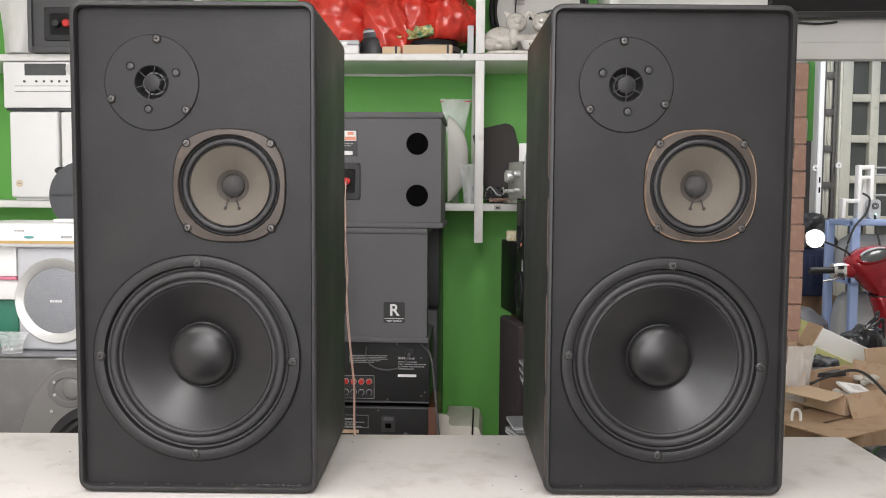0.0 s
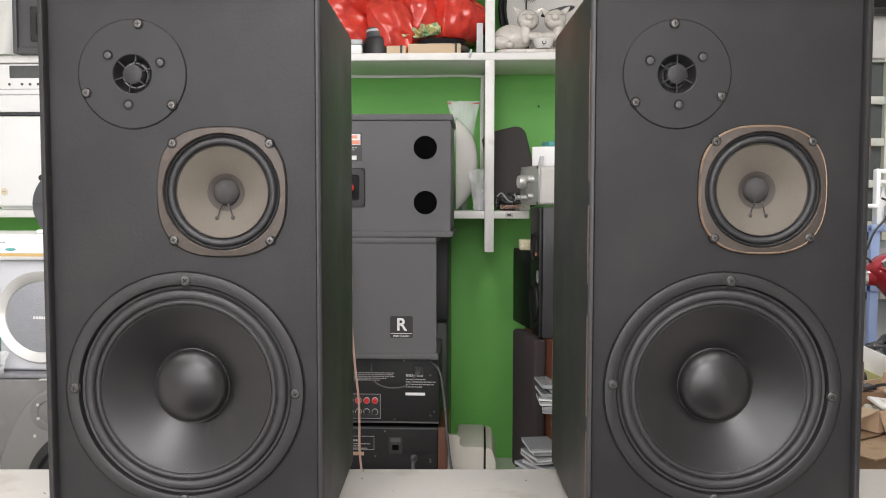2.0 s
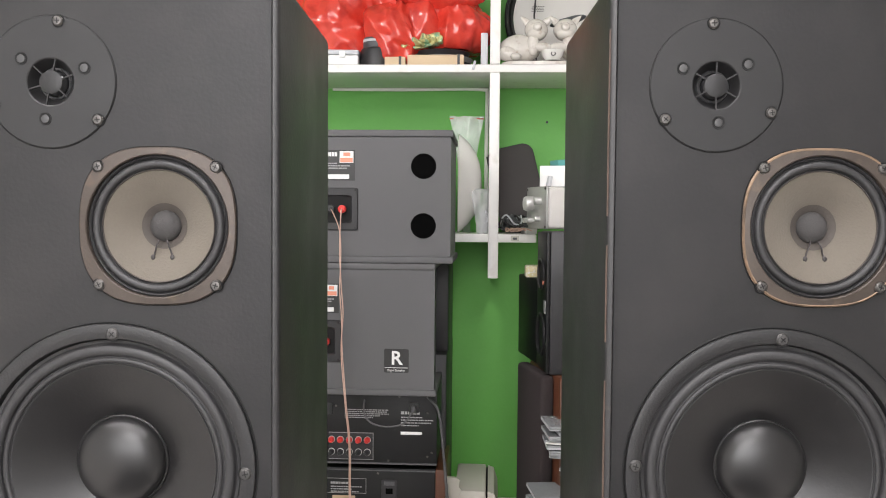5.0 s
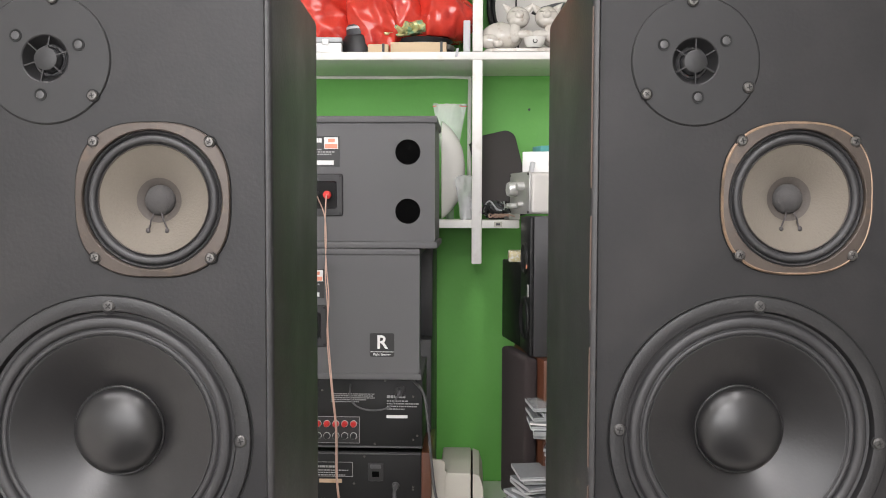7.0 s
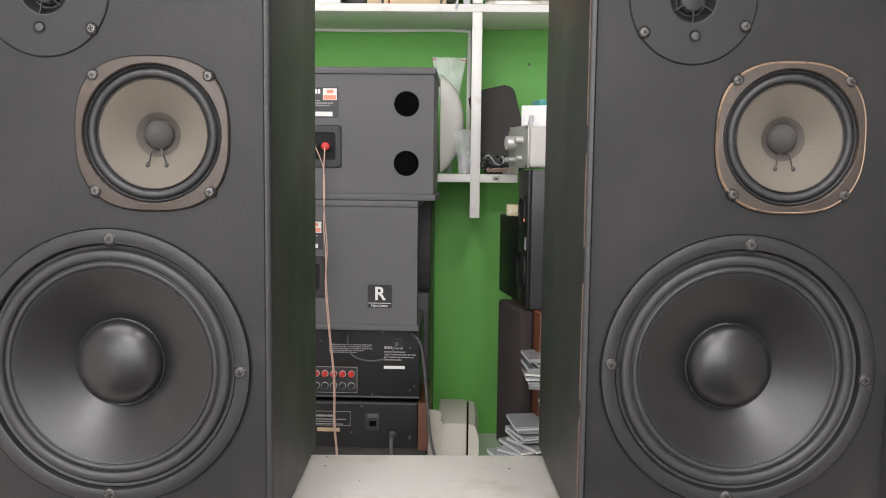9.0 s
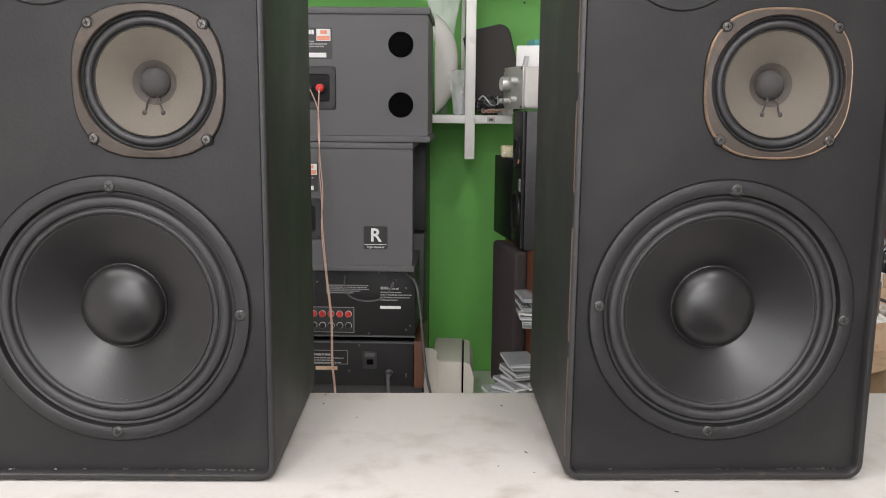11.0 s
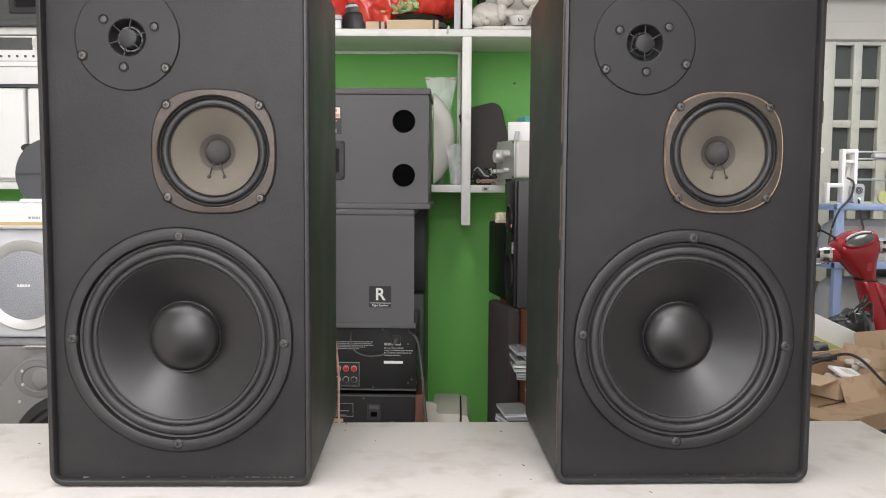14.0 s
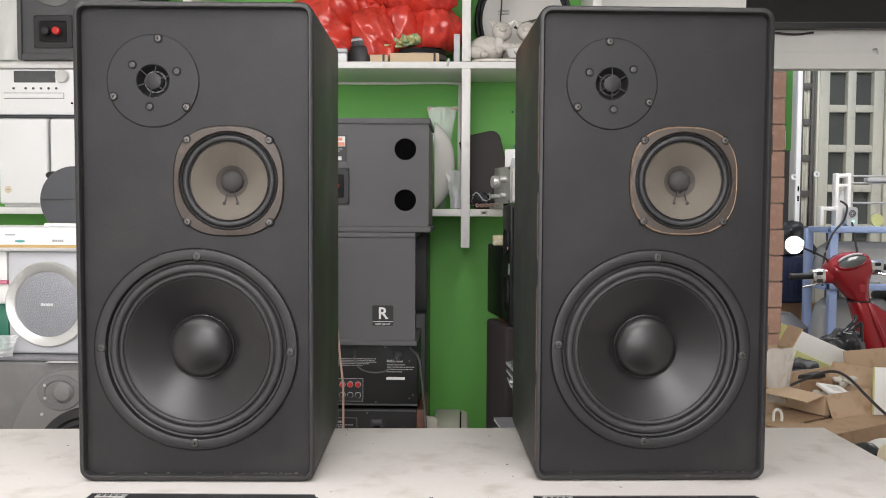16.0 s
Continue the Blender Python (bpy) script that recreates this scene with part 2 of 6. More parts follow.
BLKBAG = mat("black_plastic_bag", (0.02, 0.022, 0.024), 0.25, var=0.3, scale=12, grain=0.6, gscale=40, coat=0.3)
YELLOW = mat("pale_yellow_green_board", (0.55, 0.56, 0.24), 0.6, var=0.08)
PAPERW = mat("white_paper", (0.78, 0.77, 0.74), 0.7, var=0.05)
TVM = mat("gloss_black_screen", (0.012, 0.011, 0.012), 0.18, var=0.1, grain=0.0)
AMBER = mat("amber_tape", (0.55, 0.38, 0.15), 0.3, var=0.15)
GREENB = mat("green_plastic_basket", (0.02, 0.16, 0.1), 0.45, var=0.15)
PINK = mat("pink_plastic", (0.6, 0.18, 0.26), 0.5, var=0.1)
LED = glow("green_led", (0.25, 1.0, 0.55), 2.5)
CREAMC = mat("cream_badge", (0.72, 0.62, 0.45), 0.5, var=0.06)
OPALW = mat("opal_white_grille", (0.62, 0.6, 0.57), 0.7, var=0.06, scale=14, grain=0.25, gscale=600)

# ---- building helpers ----
FRONT = Matrix.Rotation(radians(90), 4, "X")   # local z turned towards -y, local y up


def T(x, y, z):
    return Matrix.Translation((x, y, z))


def thing(name, label, category, m=None, group="", kind=""):
    ob = new(name)
    ob.empty_display_size = 0.05
    if m is not None:
        ob.matrix_world = m
    return tagged(ob, label, category, group, kind)


def part(name, bm, material, parent, label="", smooth=30):
    me = bpy.data.meshes.new(name)
    bmesh.ops.recalc_face_normals(bm, faces=bm.faces)
    bm.to_mesh(me)
    bm.free()
    me.materials.append(material)
    if smooth:
        for p in me.polygons:
            p.use_smooth = True
        me.set_sharp_from_angle(angle=radians(smooth))
    ob = new(name, me)
    if parent is not None:
        ob.parent = parent
    return tagged(ob, label)


def solo(name, bm, material, label, category, m=None, group="", kind="", smooth=30):
    ob = part(name, bm, material, None, label, smooth)
    if m is not None:
        ob.matrix_world = m
    return tagged(ob, label, category, group, kind)


def box(x0, x1, y0, y1, z0, z1, bevel=0.0, seg=2, bm=None, m=None):
    bm = bm or bmesh.new()
    r = bmesh.ops.create_cube(bm, size=1)
    vs = r["verts"]
    for v in vs:
        v.co = Vector((x0 + (v.co.x + 0.5) * (x1 - x0), y0 + (v.co.y + 0.5) * (y1 - y0), z0 + (v.co.z + 0.5) * (z1 - z0)))
    if m is not None:
        for v in vs:
            v.co = m @ v.co
    if bevel:
        es = list({e for v in vs for e in v.link_edges})
        bmesh.ops.bevel(bm, geom=es, offset=bevel, segments=seg, affect="EDGES", profile=0.5)
    return bm


def rrect(w, h, r, n=5, bulge=0.0):
    """Rounded rectangle round the origin, anticlockwise; bulge bows its sides outwards."""
    pts = []
    for cx, cy, a0 in ((1, 1, 0), (-1, 1, 90), (-1, -1, 180), (1, -1, 270)):
        for i in range(n + 1):
            a = radians(a0 + 90 * i / n)
            pts.append((cx * (w / 2 - r) + r * math.cos(a), cy * (h / 2 - r) + r * math.sin(a)))
    if bulge:
        out = []
        for i, p in enumerate(pts):
            q = pts[(i + 1) % len(pts)]
            out.append(p)
            if math.dist(p, q) > r:
                for k in range(1, 8):
                    f = k / 8
                    x, y = p[0] + (q[0] - p[0]) * f, p[1] + (q[1] - p[1]) * f
                    d = bulge * 4 * f * (1 - f)
                    if abs(p[0] - q[0]) > abs(p[1] - q[1]):
                        y += math.copysign(d, y)
                    else:
                        x += math.copysign(d, x)
                    out.append((x, y))
        pts = out
    return pts


def loft(loops, m=None, cap0=True, cap1=True, bm=None):
    """Skin through loops of equal count; each loop is (2D points, height)."""
    bm = bm or bmesh.new()
    rings = []
    for pts, z in loops:
        rings.append([bm.verts.new((m @ Vector((x, y, z))) if m is not None else (x, y, z)) for x, y in pts])
    for a, b in zip(rings, rings[1:]):
        k = len(a)
        for i in range(k):
            bm.faces.new((a[i], a[(i + 1) % k], b[(i + 1) % k], b[i]))
    if cap0:
        bm.faces.new(rings[0][::-1])
    if cap1:
        bm.faces.new(rings[-1])
    return bm


def lathe(prof, m=None, n=64, bm=None, sx=1.0):
    """A turned form round local z from (radius, height) pairs."""
    bm = bm or bmesh.new()
    rings = []
    for r, z in prof:
        if r < 1e-6:
            rings.append([bm.verts.new((0, 0, z))])
        else:
            rings.append([bm.verts.new((sx * r * math.cos(2 * math.pi * i / n), r * math.sin(2 * math.pi * i / n), z)) for i in range(n)])
    for a, b in zip(rings, rings[1:]):
        for i in range(n):
            j = (i + 1) % n
            if len(a) == 1 and len(b) > 1:
                bm.faces.new((a[0], b[j], b[i]))
            elif len(b) == 1 and len(a) > 1:
                bm.faces.new((a[i], a[j], b[0]))
            elif len(a) > 1:
                bm.faces.new((a[i], a[j], b[j], b[i]))
    if m is not None:
        for ring in rings:
            for v in ring:
                v.co = m @ v.co
    return bm


def cyl(r, z0, z1, m=None, n=24, bev=0.0, bm=None):
    bev = bev or min(r, abs(z1 - z0)) * 0.12
    return lathe([(0, z0), (r - bev, z0), (r, z0 + bev), (r, z1 - bev), (r - bev, z1), (0, z1)], m, n, bm)


def tube(points, r, n=8, bm=None, steps=6):
    """A round cord along a smooth line through the points."""
    bm = bm or bmesh.new()
    P = [Vector(p) for p in points]
    line = []
    for i in range(len(P) - 1):
        a, b, c, d = P[max(i - 1, 0)], P[i], P[i + 1], P[min(i + 2, len(P) - 1)]
        for k in range(steps):
            t = k / steps
            line.append(0.5 * (2 * b + (c - a) * t + (2 * a - 5 * b + 4 * c - d) * t * t + (3 * b - a - 3 * c + d) * t ** 3))
    line.append(P[-1])
    rings = []
    for i, p in enumerate(line):
        d = (line[min(i + 1, len(line) - 1)] - line[max(i - 1, 0)]).normalized()
        u = d.cross(Vector((0.3, 0.2, 0.93))).normalized()
        w = d.cross(u)
        rings.append([bm.verts.new(p + r * (u * math.cos(2 * math.pi * k / n) + w * math.sin(2 * math.pi * k / n))) for k in range(n)])
    for a, b in zip(rings, rings[1:]):
        for k in range(n):
            bm.faces.new((a[k], a[(k + 1) % n], b[(k + 1) % n], b[k]))
    bm.faces.new(rings[0][::-1])
    bm.faces.new(rings[-1])
    return bm


def blob(rx, ry, rz, at=(0, 0, 0), amp=0.0, freq=8.0, sub=4, bm=None, flat=None, sharp=False):
    """A rounded lump; amp crumples it, flat cuts it off at that height."""
    bm = bm or bmesh.new()
    vs = bmesh.ops.create_icosphere(bm, subdivisions=sub, radius=1)["verts"]
    for v in vs:
        d = v.co.normalized()
        p = Vector((d.x * rx, d.y * ry, d.z * rz))
        if amp:
            q = p * freq + Vector(at) * 3
            k = abs(noise.noise(q)) * 2 - 0.5 if sharp else noise.noise(q)
            p += d * amp * (k + 0.5 * noise.noise(q * 2.3))
        p += Vector(at)
        if flat is not None and p.z < flat:
            p.z = flat
        v.co = p
    return bm


def holed_board(x0, x1, z0, z1, y0, y1, holes):
    """A flat board that looks to -y with round holes (x, z, radius) through it."""
    bm = bmesh.new()
    loops = [[(x0, z0), (x1, z0), (x1, z1), (x0, z1)]]
    for cx, cz, r in holes:
        loops.append([(cx + r * math.cos(2 * math.pi * k / 48), cz + r * math.sin(2 * math.pi * k / 48)) for k in range(48)])
    edges = []
    for pts in loops:
        vs = [bm.verts.new((x, y0, z)) for x, z in pts]
        edges += [bm.edges.new((a, b)) for a, b in zip(vs, vs[1:] + vs[:1])]
    bmesh.ops.triangle_fill(bm, use_beauty=True, edges=edges)
    r = bmesh.ops.extrude_face_region(bm, geom=bm.faces[:])
    for v in r["geom"]:
        if isinstance(v, bmesh.types.BMVert):
            v.co.y = y1
    return bm


def superellipse(a, n, k=96):
    out = []
    for i in range(k):
        t = 2 * math.pi * i / k
        c, s = math.cos(t), math.sin(t)
        r = a / (abs(c) ** n + abs(s) ** n) ** (1 / n)
        out.append((r * c, r * s))
    return out


def letters(name, text, size, m, material, parent, label=""):
    cu = bpy.data.curves.new(name, "FONT")
    cu.body, cu.size, cu.extrude, cu.align_x, cu.align_y = text, size, 0.0003, "CENTER", "CENTER"
    if len(text) == 1:
        cu.offset = size * 0.02
    tmp = new(name + "_outline", cu)
    me = bpy.data.meshes.new_from_object(tmp.evaluated_get(bpy.context.evaluated_depsgraph_get()))
    bpy.data.objects.remove(tmp)
    me.materials.clear()
    me.materials.append(material)
    me.transform(m)
    ob = new(name, me)
    ob.parent = parent
    return tagged(ob, label)


def bars(name, x0, z0, rows, y, material, parent, rnd, label="", h=0.003, gap=0.0035):
    """Lines of unreadable print on a face that looks to -y: (width) per row, broken into short dashes."""
    bm = bmesh.new()
    z = z0
    for w in rows:
        x = x0
        while x < x0 + w:
            l = min(rnd.uniform(0.0025, 0.009), x0 + w - x)
            if l > 0.002:
                box(x, x + l, y - 0.0006, y, z - h, z, bm=bm)
            x += l + 0.0016
        z -= h + gap
    return part(name, bm, material, parent, label, smooth=0)

# ---- structure ----
WALL_Y, SHELF_Y = 3.28, 2.95


def slab(name, x0, x1, y0, y1, z0, z1, material, label, bevel=0.0, category="wall"):
    return solo(name, box(x0, x1, y0, y1, z0, z1, bevel), material, label, category, kind="structure", smooth=0)


slab("floor", -3.1, 4.6, -3.1, 7.0, -0.1, 0.0, FLOORM, "grey worn tiled shop floor", category="floor")
slab("ceiling", -3.1, 4.6, -3.1, 3.75, 3.0, 3.1, CEIL, "plain white painted ceiling", category="ceiling")
slab("wall_north", -3.0, 1.09, WALL_Y, WALL_Y + 0.15, 0, 3.0, GREEN, "bright green painted plaster wall behind the shelves")
slab("wall_west", -3.1, -3.0, -3.0, WALL_Y + 0.15, 0, 3.0, WHITE, "plain white painted side wall")
slab("wall_south", -3.0, 4.5, -3.1, -3.0, 0, 3.0, WHITE, "plain white painted wall")
slab("wall_east", 4.5, 4.6, -3.0, 7.0, 0, 3.0, WHITE, "plain white painted side wall")
slab("wall_over_opening", 1.09, 4.5, 3.585, 3.635, 1.9935, 3.0, WHITE, "white plaster wall over the wide opening")
slab("lintel", 1.09, 4.5, 3.575, 3.635, 1.921, 1.993, WHITE, "white painted concrete lintel over the opening", 0.003, "lintel")
slab("wall_white_end", 0.5, 1.09, 3.2, WALL_Y - 0.004, 1.98, 3.0, WHITE, "white painted upper wall beside the shelves")
slab("wall_yard_far", 1.3, 4.5, 6.0, 6.1, 0, 3.0, WHITE, "plain white wall behind the folding doors")
slab("wall_yard_west", 1.2, 1.3, 3.75, 6.1, 0, 3.0, WHITE, "plain white yard side wall")
_hook = tube([(1.752, 3.572, 2.0), (1.757, 3.56, 2.003), (1.762, 3.553, 1.995), (1.762, 3.553, 1.978)], 0.0035)
solo("wall_hook", _hook, GALV, "small bent steel hook on the white lintel", "hook")

# brick pier at the end of the green wall
pier = thing("wall_pier", "exposed red clay brick pier with grey mortar", "wall", kind="structure")
part("mortar", box(1.095, 1.27, 3.275, 3.57, 0, 1.862), MORTAR, pier, smooth=0)
_rb = random.Random(5)
_bricks = []
for k in range(3):
    b_ = box(-0.1, 0.1, -0.155, 0.155, -0.0495, 0.0495, 0.003, 1)
    me_ = bpy.data.meshes.new("brick")
    b_.to_mesh(me_)
    b_.free()
    me_.materials.append(BRICKM)
    _bricks.append(me_)
for k in range(18):
    ob_ = new("brick", _bricks[k % 3])
    ob_.parent = pier
    ob_.matrix_basis = pose(1.177 + _rb.uniform(-0.003, 0.003), 3.418 + _rb.uniform(-0.004, 0.004), 0.052 + 0.1032 * k, rz=_rb.uniform(-1, 1))
slab("trim_green", 2.296, 2.333, 5.95, 5.995, 1.74, 2.6, GREEN, "green painted strip beside the opening", category="trim")
slab("trim_dark", 1.9, 2.325, 5.95, 5.996, 0.0, 1.74, DKSTEEL_AND_SHADE, "dark grey dado strip beside the opening", category="trim")
solo("wall_switch", box(2.268, 2.288, 5.93, 5.949, 1.75, 1.88, 0.003), WPLAST, "small white plastic conduit box on the pier", "switch")

# wall shelving
shelf_unit = thing("wall_shelf", "white painted built-in wall shelves with thick boards", "shelf", kind="structure")
part("shelf_board", box(-2.6, 0.5, SHELF_Y, WALL_Y - 0.002, 1.817, 1.842, 0.003), SHELFW, shelf_unit)
part("shelf_board", box(-2.6, 0.155, SHELF_Y + 0.002, WALL_Y - 0.002, 1.288, 1.314, 0.003), SHELFW, shelf_unit)
part("upright", box(0.004, 0.036, SHELF_Y - 0.003, WALL_Y - 0.002, 1.175, 1.8165, 0.003), SHELFW, shelf_unit)
part("upright", box(0.004, 0.036, SHELF_Y - 0.003, WALL_Y - 0.002, 1.8425, 2.5, 0.003), SHELFW, shelf_unit)
part("upright", box(-1.0, -0.968, SHELF_Y - 0.003, WALL_Y - 0.002, 1.8425, 2.5, 0.003), SHELFW, shelf_unit)
part("upright", box(0.468, 0.5, SHELF_Y - 0.003, WALL_Y - 0.002, 1.8425, 2.5, 0.003), SHELFW, shelf_unit)
part("shelf_board", box(-2.6, 0.5, SHELF_Y, WALL_Y - 0.002, 2.5005, 2.525, 0.003), SHELFW, shelf_unit)
part("sticker", box(0.075, 0.1, SHELF_Y - 0.0005, SHELF_Y + 0.002, 1.293, 1.309), BEIGE, shelf_unit, "small worn paper sticker", 0)
part("sticker_print", box(0.081, 0.094, SHELF_Y - 0.0015, SHELF_Y - 0.0006, 1.297, 1.304), DKGREY, shelf_unit, "", 0)
part("paint_bead", tube([(-0.55, WALL_Y - 0.004, 1.814), (-0.3, WALL_Y - 0.005, 1.812), (-0.1, WALL_Y - 0.004, 1.815), (0.0, WALL_Y - 0.004, 1.811)], 0.006), SHELFW, shelf_unit, "uneven bead of white filler under the shelf")
part("paint_bead", tube([(-0.004, WALL_Y - 0.004, 1.81), (-0.006, WALL_Y - 0.004, 1.6), (-0.004, WALL_Y - 0.004, 1.32)], 0.007), SHELFW, shelf_unit, "uneven bead of white filler beside the upright")
_pk = lathe([(0, 0), (0.004, 0), (0.004, 0.006), (0, 0.008)], T(0.205, WALL_Y, 1.70) @ FRONT, 12)
solo("wall_plug", _pk, DKGREY, "small dark wall plug in the green plaster", "wall plug")

# low bench along the wall, behind the table
bench = thing("low_bench", "low white painted bench along the green wall", "bench")
part("bench_top", box(-1.9, 0.62, 2.2, WALL_Y - 0.003, 0.345, 0.37, 0.003), SHELFW, bench)
for x_ in (-1.85, -0.6, 0.55):
    part("bench_side", box(x_ - 0.02, x_ + 0.02, 2.25, WALL_Y - 0.01, 0, 0.345, 0.002), SHELFW, bench)

# ---- the table ----
table = thing("work_table", "white laminate work table with scuffs and specks", "table", pose(0, 1.509, 0, rz=3.0))
part("tabletop", box(-1.6, 0.715, -1.1, 0.0, 0.862, 0.9, 0.004), TABLE, table)
part("apron", box(-1.55, 0.66, -1.05, -0.05, 0.78, 0.8615, 0.002), SHELFW, table)
for x_, y_ in ((-1.5, -1.0), (-1.5, -0.1), (0.61, -1.0), (0.61, -0.1)):
    part("leg", box(x_ - 0.03, x_ + 0.03, y_ - 0.03, y_ + 0.03, 0, 0.7795, 0.003), SHELFW, table)
_rg = random.Random(11)
_gr = bmesh.new()
for k in range(70):
    x_, y_ = _rg.uniform(-1.0, 0.7), _rg.uniform(-0.55, -0.01)
    s_ = _rg.choice((0.0004, 0.0006, 0.0008, 0.0014))
    box(-s_ * _rg.uniform(1, 3.2), s_ * 1.2, -s_ * 0.6, s_ * 0.6, 0.8999, 0.9004, bm=_gr, m=pose(x_, y_, 0, rz=_rg.uniform(0, 180)))
tagged(part("specks", _gr, GRIT, table, "scattered dark grit and scratches", 0), kind="stuff")


# ---- the two loudspeakers on the table ----
W, H, D = 0.357, 0.72, 0.31


def screw(parent, x, z, y, r=0.0056, turn=20, name="screw", metal=None):
    m = T(x, y, z) @ FRONT
    bm = lathe([(r, 0), (r, 0.0012), (r * 0.75, 0.0028), (0, 0.0033)], m, 20)
    ob = part(name, bm, metal or SCREW, parent, "blackened cross-head screw" if metal else "worn cross-head steel screw")
    part("screw_recess", lathe([(r * 1.3, -0.0002), (r * 1.2, 0.0006), (r * 0.95, 0.0002)], m, 20), GROOVE, ob)
    c = bmesh.new()
    for a in (turn, turn + 90):
        box(-r * 0.5, r * 0.5, -r * 0.09, r * 0.09, 0.0024, 0.00345, bm=c, m=m @ Matrix.Rotation(radians(a), 4, "Z"))
    part("screw_slot", c, GROOVE, ob, "", 0)


def loudspeaker(m, wturn, tturn, label, wear=False, mshift=(0.0, 0.0), tshift=(0.0, 0.0), wshift=(0.0, 0.0)):
    sp = thing("loudspeaker", label, "loudspeaker", m, "pair of loudspeakers on the table")
    zc = H / 2
    m0 = T(0, 0, zc) @ FRONT                   # local z is out of the front
    o, i_, rec = rrect(W, H, 0.02, 6), rrect(W - 0.019, H - 0.019, 0.011, 6), 0.012
    ob_ = rrect(W - 0.006, H - 0.006, 0.018, 6)
    io_ = rrect(W - 0.015, H - 0.015, 0.013, 6)
    loops = [(ob_, -D), (o, -D + 0.004), (o, -0.005), (rrect(W - 0.003, H - 0.003, 0.019, 6), -0.0015), (ob_, 0.0), (io_, 0.0), (i_, -0.0025), (i_, -rec - 0.004)]
    part("cabinet", loft(loops, m0, True, False), RIM, sp, "black painted wooden case with worn raised rim", 50)
    part("baffle", holed_board(-W / 2 + 0.009, W / 2 - 0.009, 0.009, H - 0.009, rec, rec + 0.018, ((-0.0018 + wshift[0], 0.2 + wshift[1], 0.137), (0.048 + mshift[0], 0.457 + mshift[1], 0.0765), (-0.063 + tshift[0], 0.604 + tshift[1], 0.03))), CAB, sp, "matt black recessed front board", 0)
    # chips and glue crumbs in the lower rim
    rnd = random.Random(int(abs(wturn) * 10) + 3)
    crumbs = bmesh.new()
    for k in range(26):
        x_ = rnd.choice((rnd.uniform(-0.15, 0.16), rnd.gauss(0.11, 0.018)))
        s_ = rnd.uniform(0.0006, 0.0017)
        blob(s_ * 2, s_, s_, (min(x_, 0.16), rec - s_ * rnd.uniform(0, 2), 0.0102), 0.0006, 900, 1, crumbs)
    tagged(part("chipped_edge", crumbs, SCREW, sp, "pale chips and glue crumbs in the lower rim"), kind="stuff")
    if wear:
        for side, spans in ((-1, ((0.03, 0.15), (0.17, 0.3), (0.34, 0.44), (0.47, 0.66))), (1, ((0.2, 0.24), (0.5, 0.53)))):
            for a, b in spans:
                x_ = side * (W / 2 - 0.0012)
                part("worn_edge", tube([(x_, 0.0016, a), (x_ + side * 0.0002, 0.0014, (a + b) / 2), (x_, 0.0017, b)], 0.0011), WORN, sp, "edge worn through to brown wood")
    yb = rec
    # woofer
    wx, wz = -0.0018 + wshift[0], 0.2 + wshift[1]
    wm = T(wx, yb, wz) @ FRONT
    wf = part("woofer", lathe([(0.153, -0.002), (0.153, 0.0028), (0.1522, 0.0038), (0.151, 0.0042), (0.1388, 0.0042), (0.1376, 0.0036), (0.1366, 0.001), (0.1352, -0.0068), (0.131, -0.0085)], wm, 96), BASKET, sp, "black cast woofer frame")
    part("gasket_groove", lathe([(0.1556, 0.0002), (0.1545, 0.0008), (0.1529, 0.0002)], wm, 96), GROOVE, wf)
    sur = [(0.1352, -0.0066), (0.1322, -0.0074), (0.1308, -0.0062)]
    for k in range(13):
        a = math.pi * k / 12
        sur.append((0.1247 + 0.0058 * math.cos(a), -0.0056 + 0.0044 * math.sin(a)))
    sur += [(0.1184, -0.0066), (0.1176, -0.0062)]
    for k in range(7):
        a = math.pi * k / 6
        sur.append((0.1143 + 0.0028 * math.cos(a), -0.006 + 0.0024 * math.sin(a)))
    sur += [(0.1106, -0.0068), (0.1096, -0.0058), (0.1084, -0.0066)]
    wi = wm @ T(0, 0, 0.004)
    part("surround", lathe(sur, wi, 96), CLOTH, wf, "black half-roll rubber surround")
    cone = []
    for k in range(15):
        f = k / 14
        cone.append((0.1088 - 0.062 * f, -0.0064 - 0.0285 * (f ** 1.08)))
    part("cone", lathe(cone, wi, 96), CONE, wf, "satin black plastic cone")
    flecks = bmesh.new()
    for k in range(34):
        a, r = radians(rnd.gauss(-88, 26)), rnd.choice((rnd.uniform(0.1, 0.108), rnd.uniform(0.117, 0.119)))
        box(-0.0004, rnd.uniform(0.0006, 0.0028), -0.0003, 0.0003, -0.0003, 0.0003, bm=flecks, m=wi @ T(r * math.cos(a), r * math.sin(a), -0.0064 - 0.46 * max(0.0, 0.1088 - r)) @ Matrix.Rotation(a + 1.57, 4, "Z"))
    tagged(part("dust_flecks", flecks, FLECK, wf, "pale dust caught in the cone edge", 0), kind="stuff")
    capp = [(0.0508, -0.0335), (0.0504, -0.031), (0.0494, -0.0302), (0.0484, -0.0304)]
    for k in range(1, 13):
        a = math.radians(90 * k / 12)
        capp.append((0.0482 * math.cos(a), -0.0304 + 0.0215 * math.sin(a) ** 0.9))
    capp[-1] = (0, capp[-1][1])
    part("dust_cap", lathe(capp, wi, 64), CAP, wf, "domed black dust cap")
    for k in range(4):
        a = radians(90 * k + wturn)
        screw(wf, wx + 0.1425 * math.cos(a), wz + 0.1425 * math.sin(a), yb - 0.0034, 0.0066, 30 * k + 15, metal=DARKSCREW)
    # midrange
    mx, mz = 0.048 + mshift[0], 0.457 + mshift[1]
    mm = T(mx, yb, mz) @ FRONT
    pts = superellipse(0.0822, 2.7)
    circ = []
    for x, y in pts:
        a = math.atan2(y, x)
        circ.append((math.cos(a), math.sin(a)))
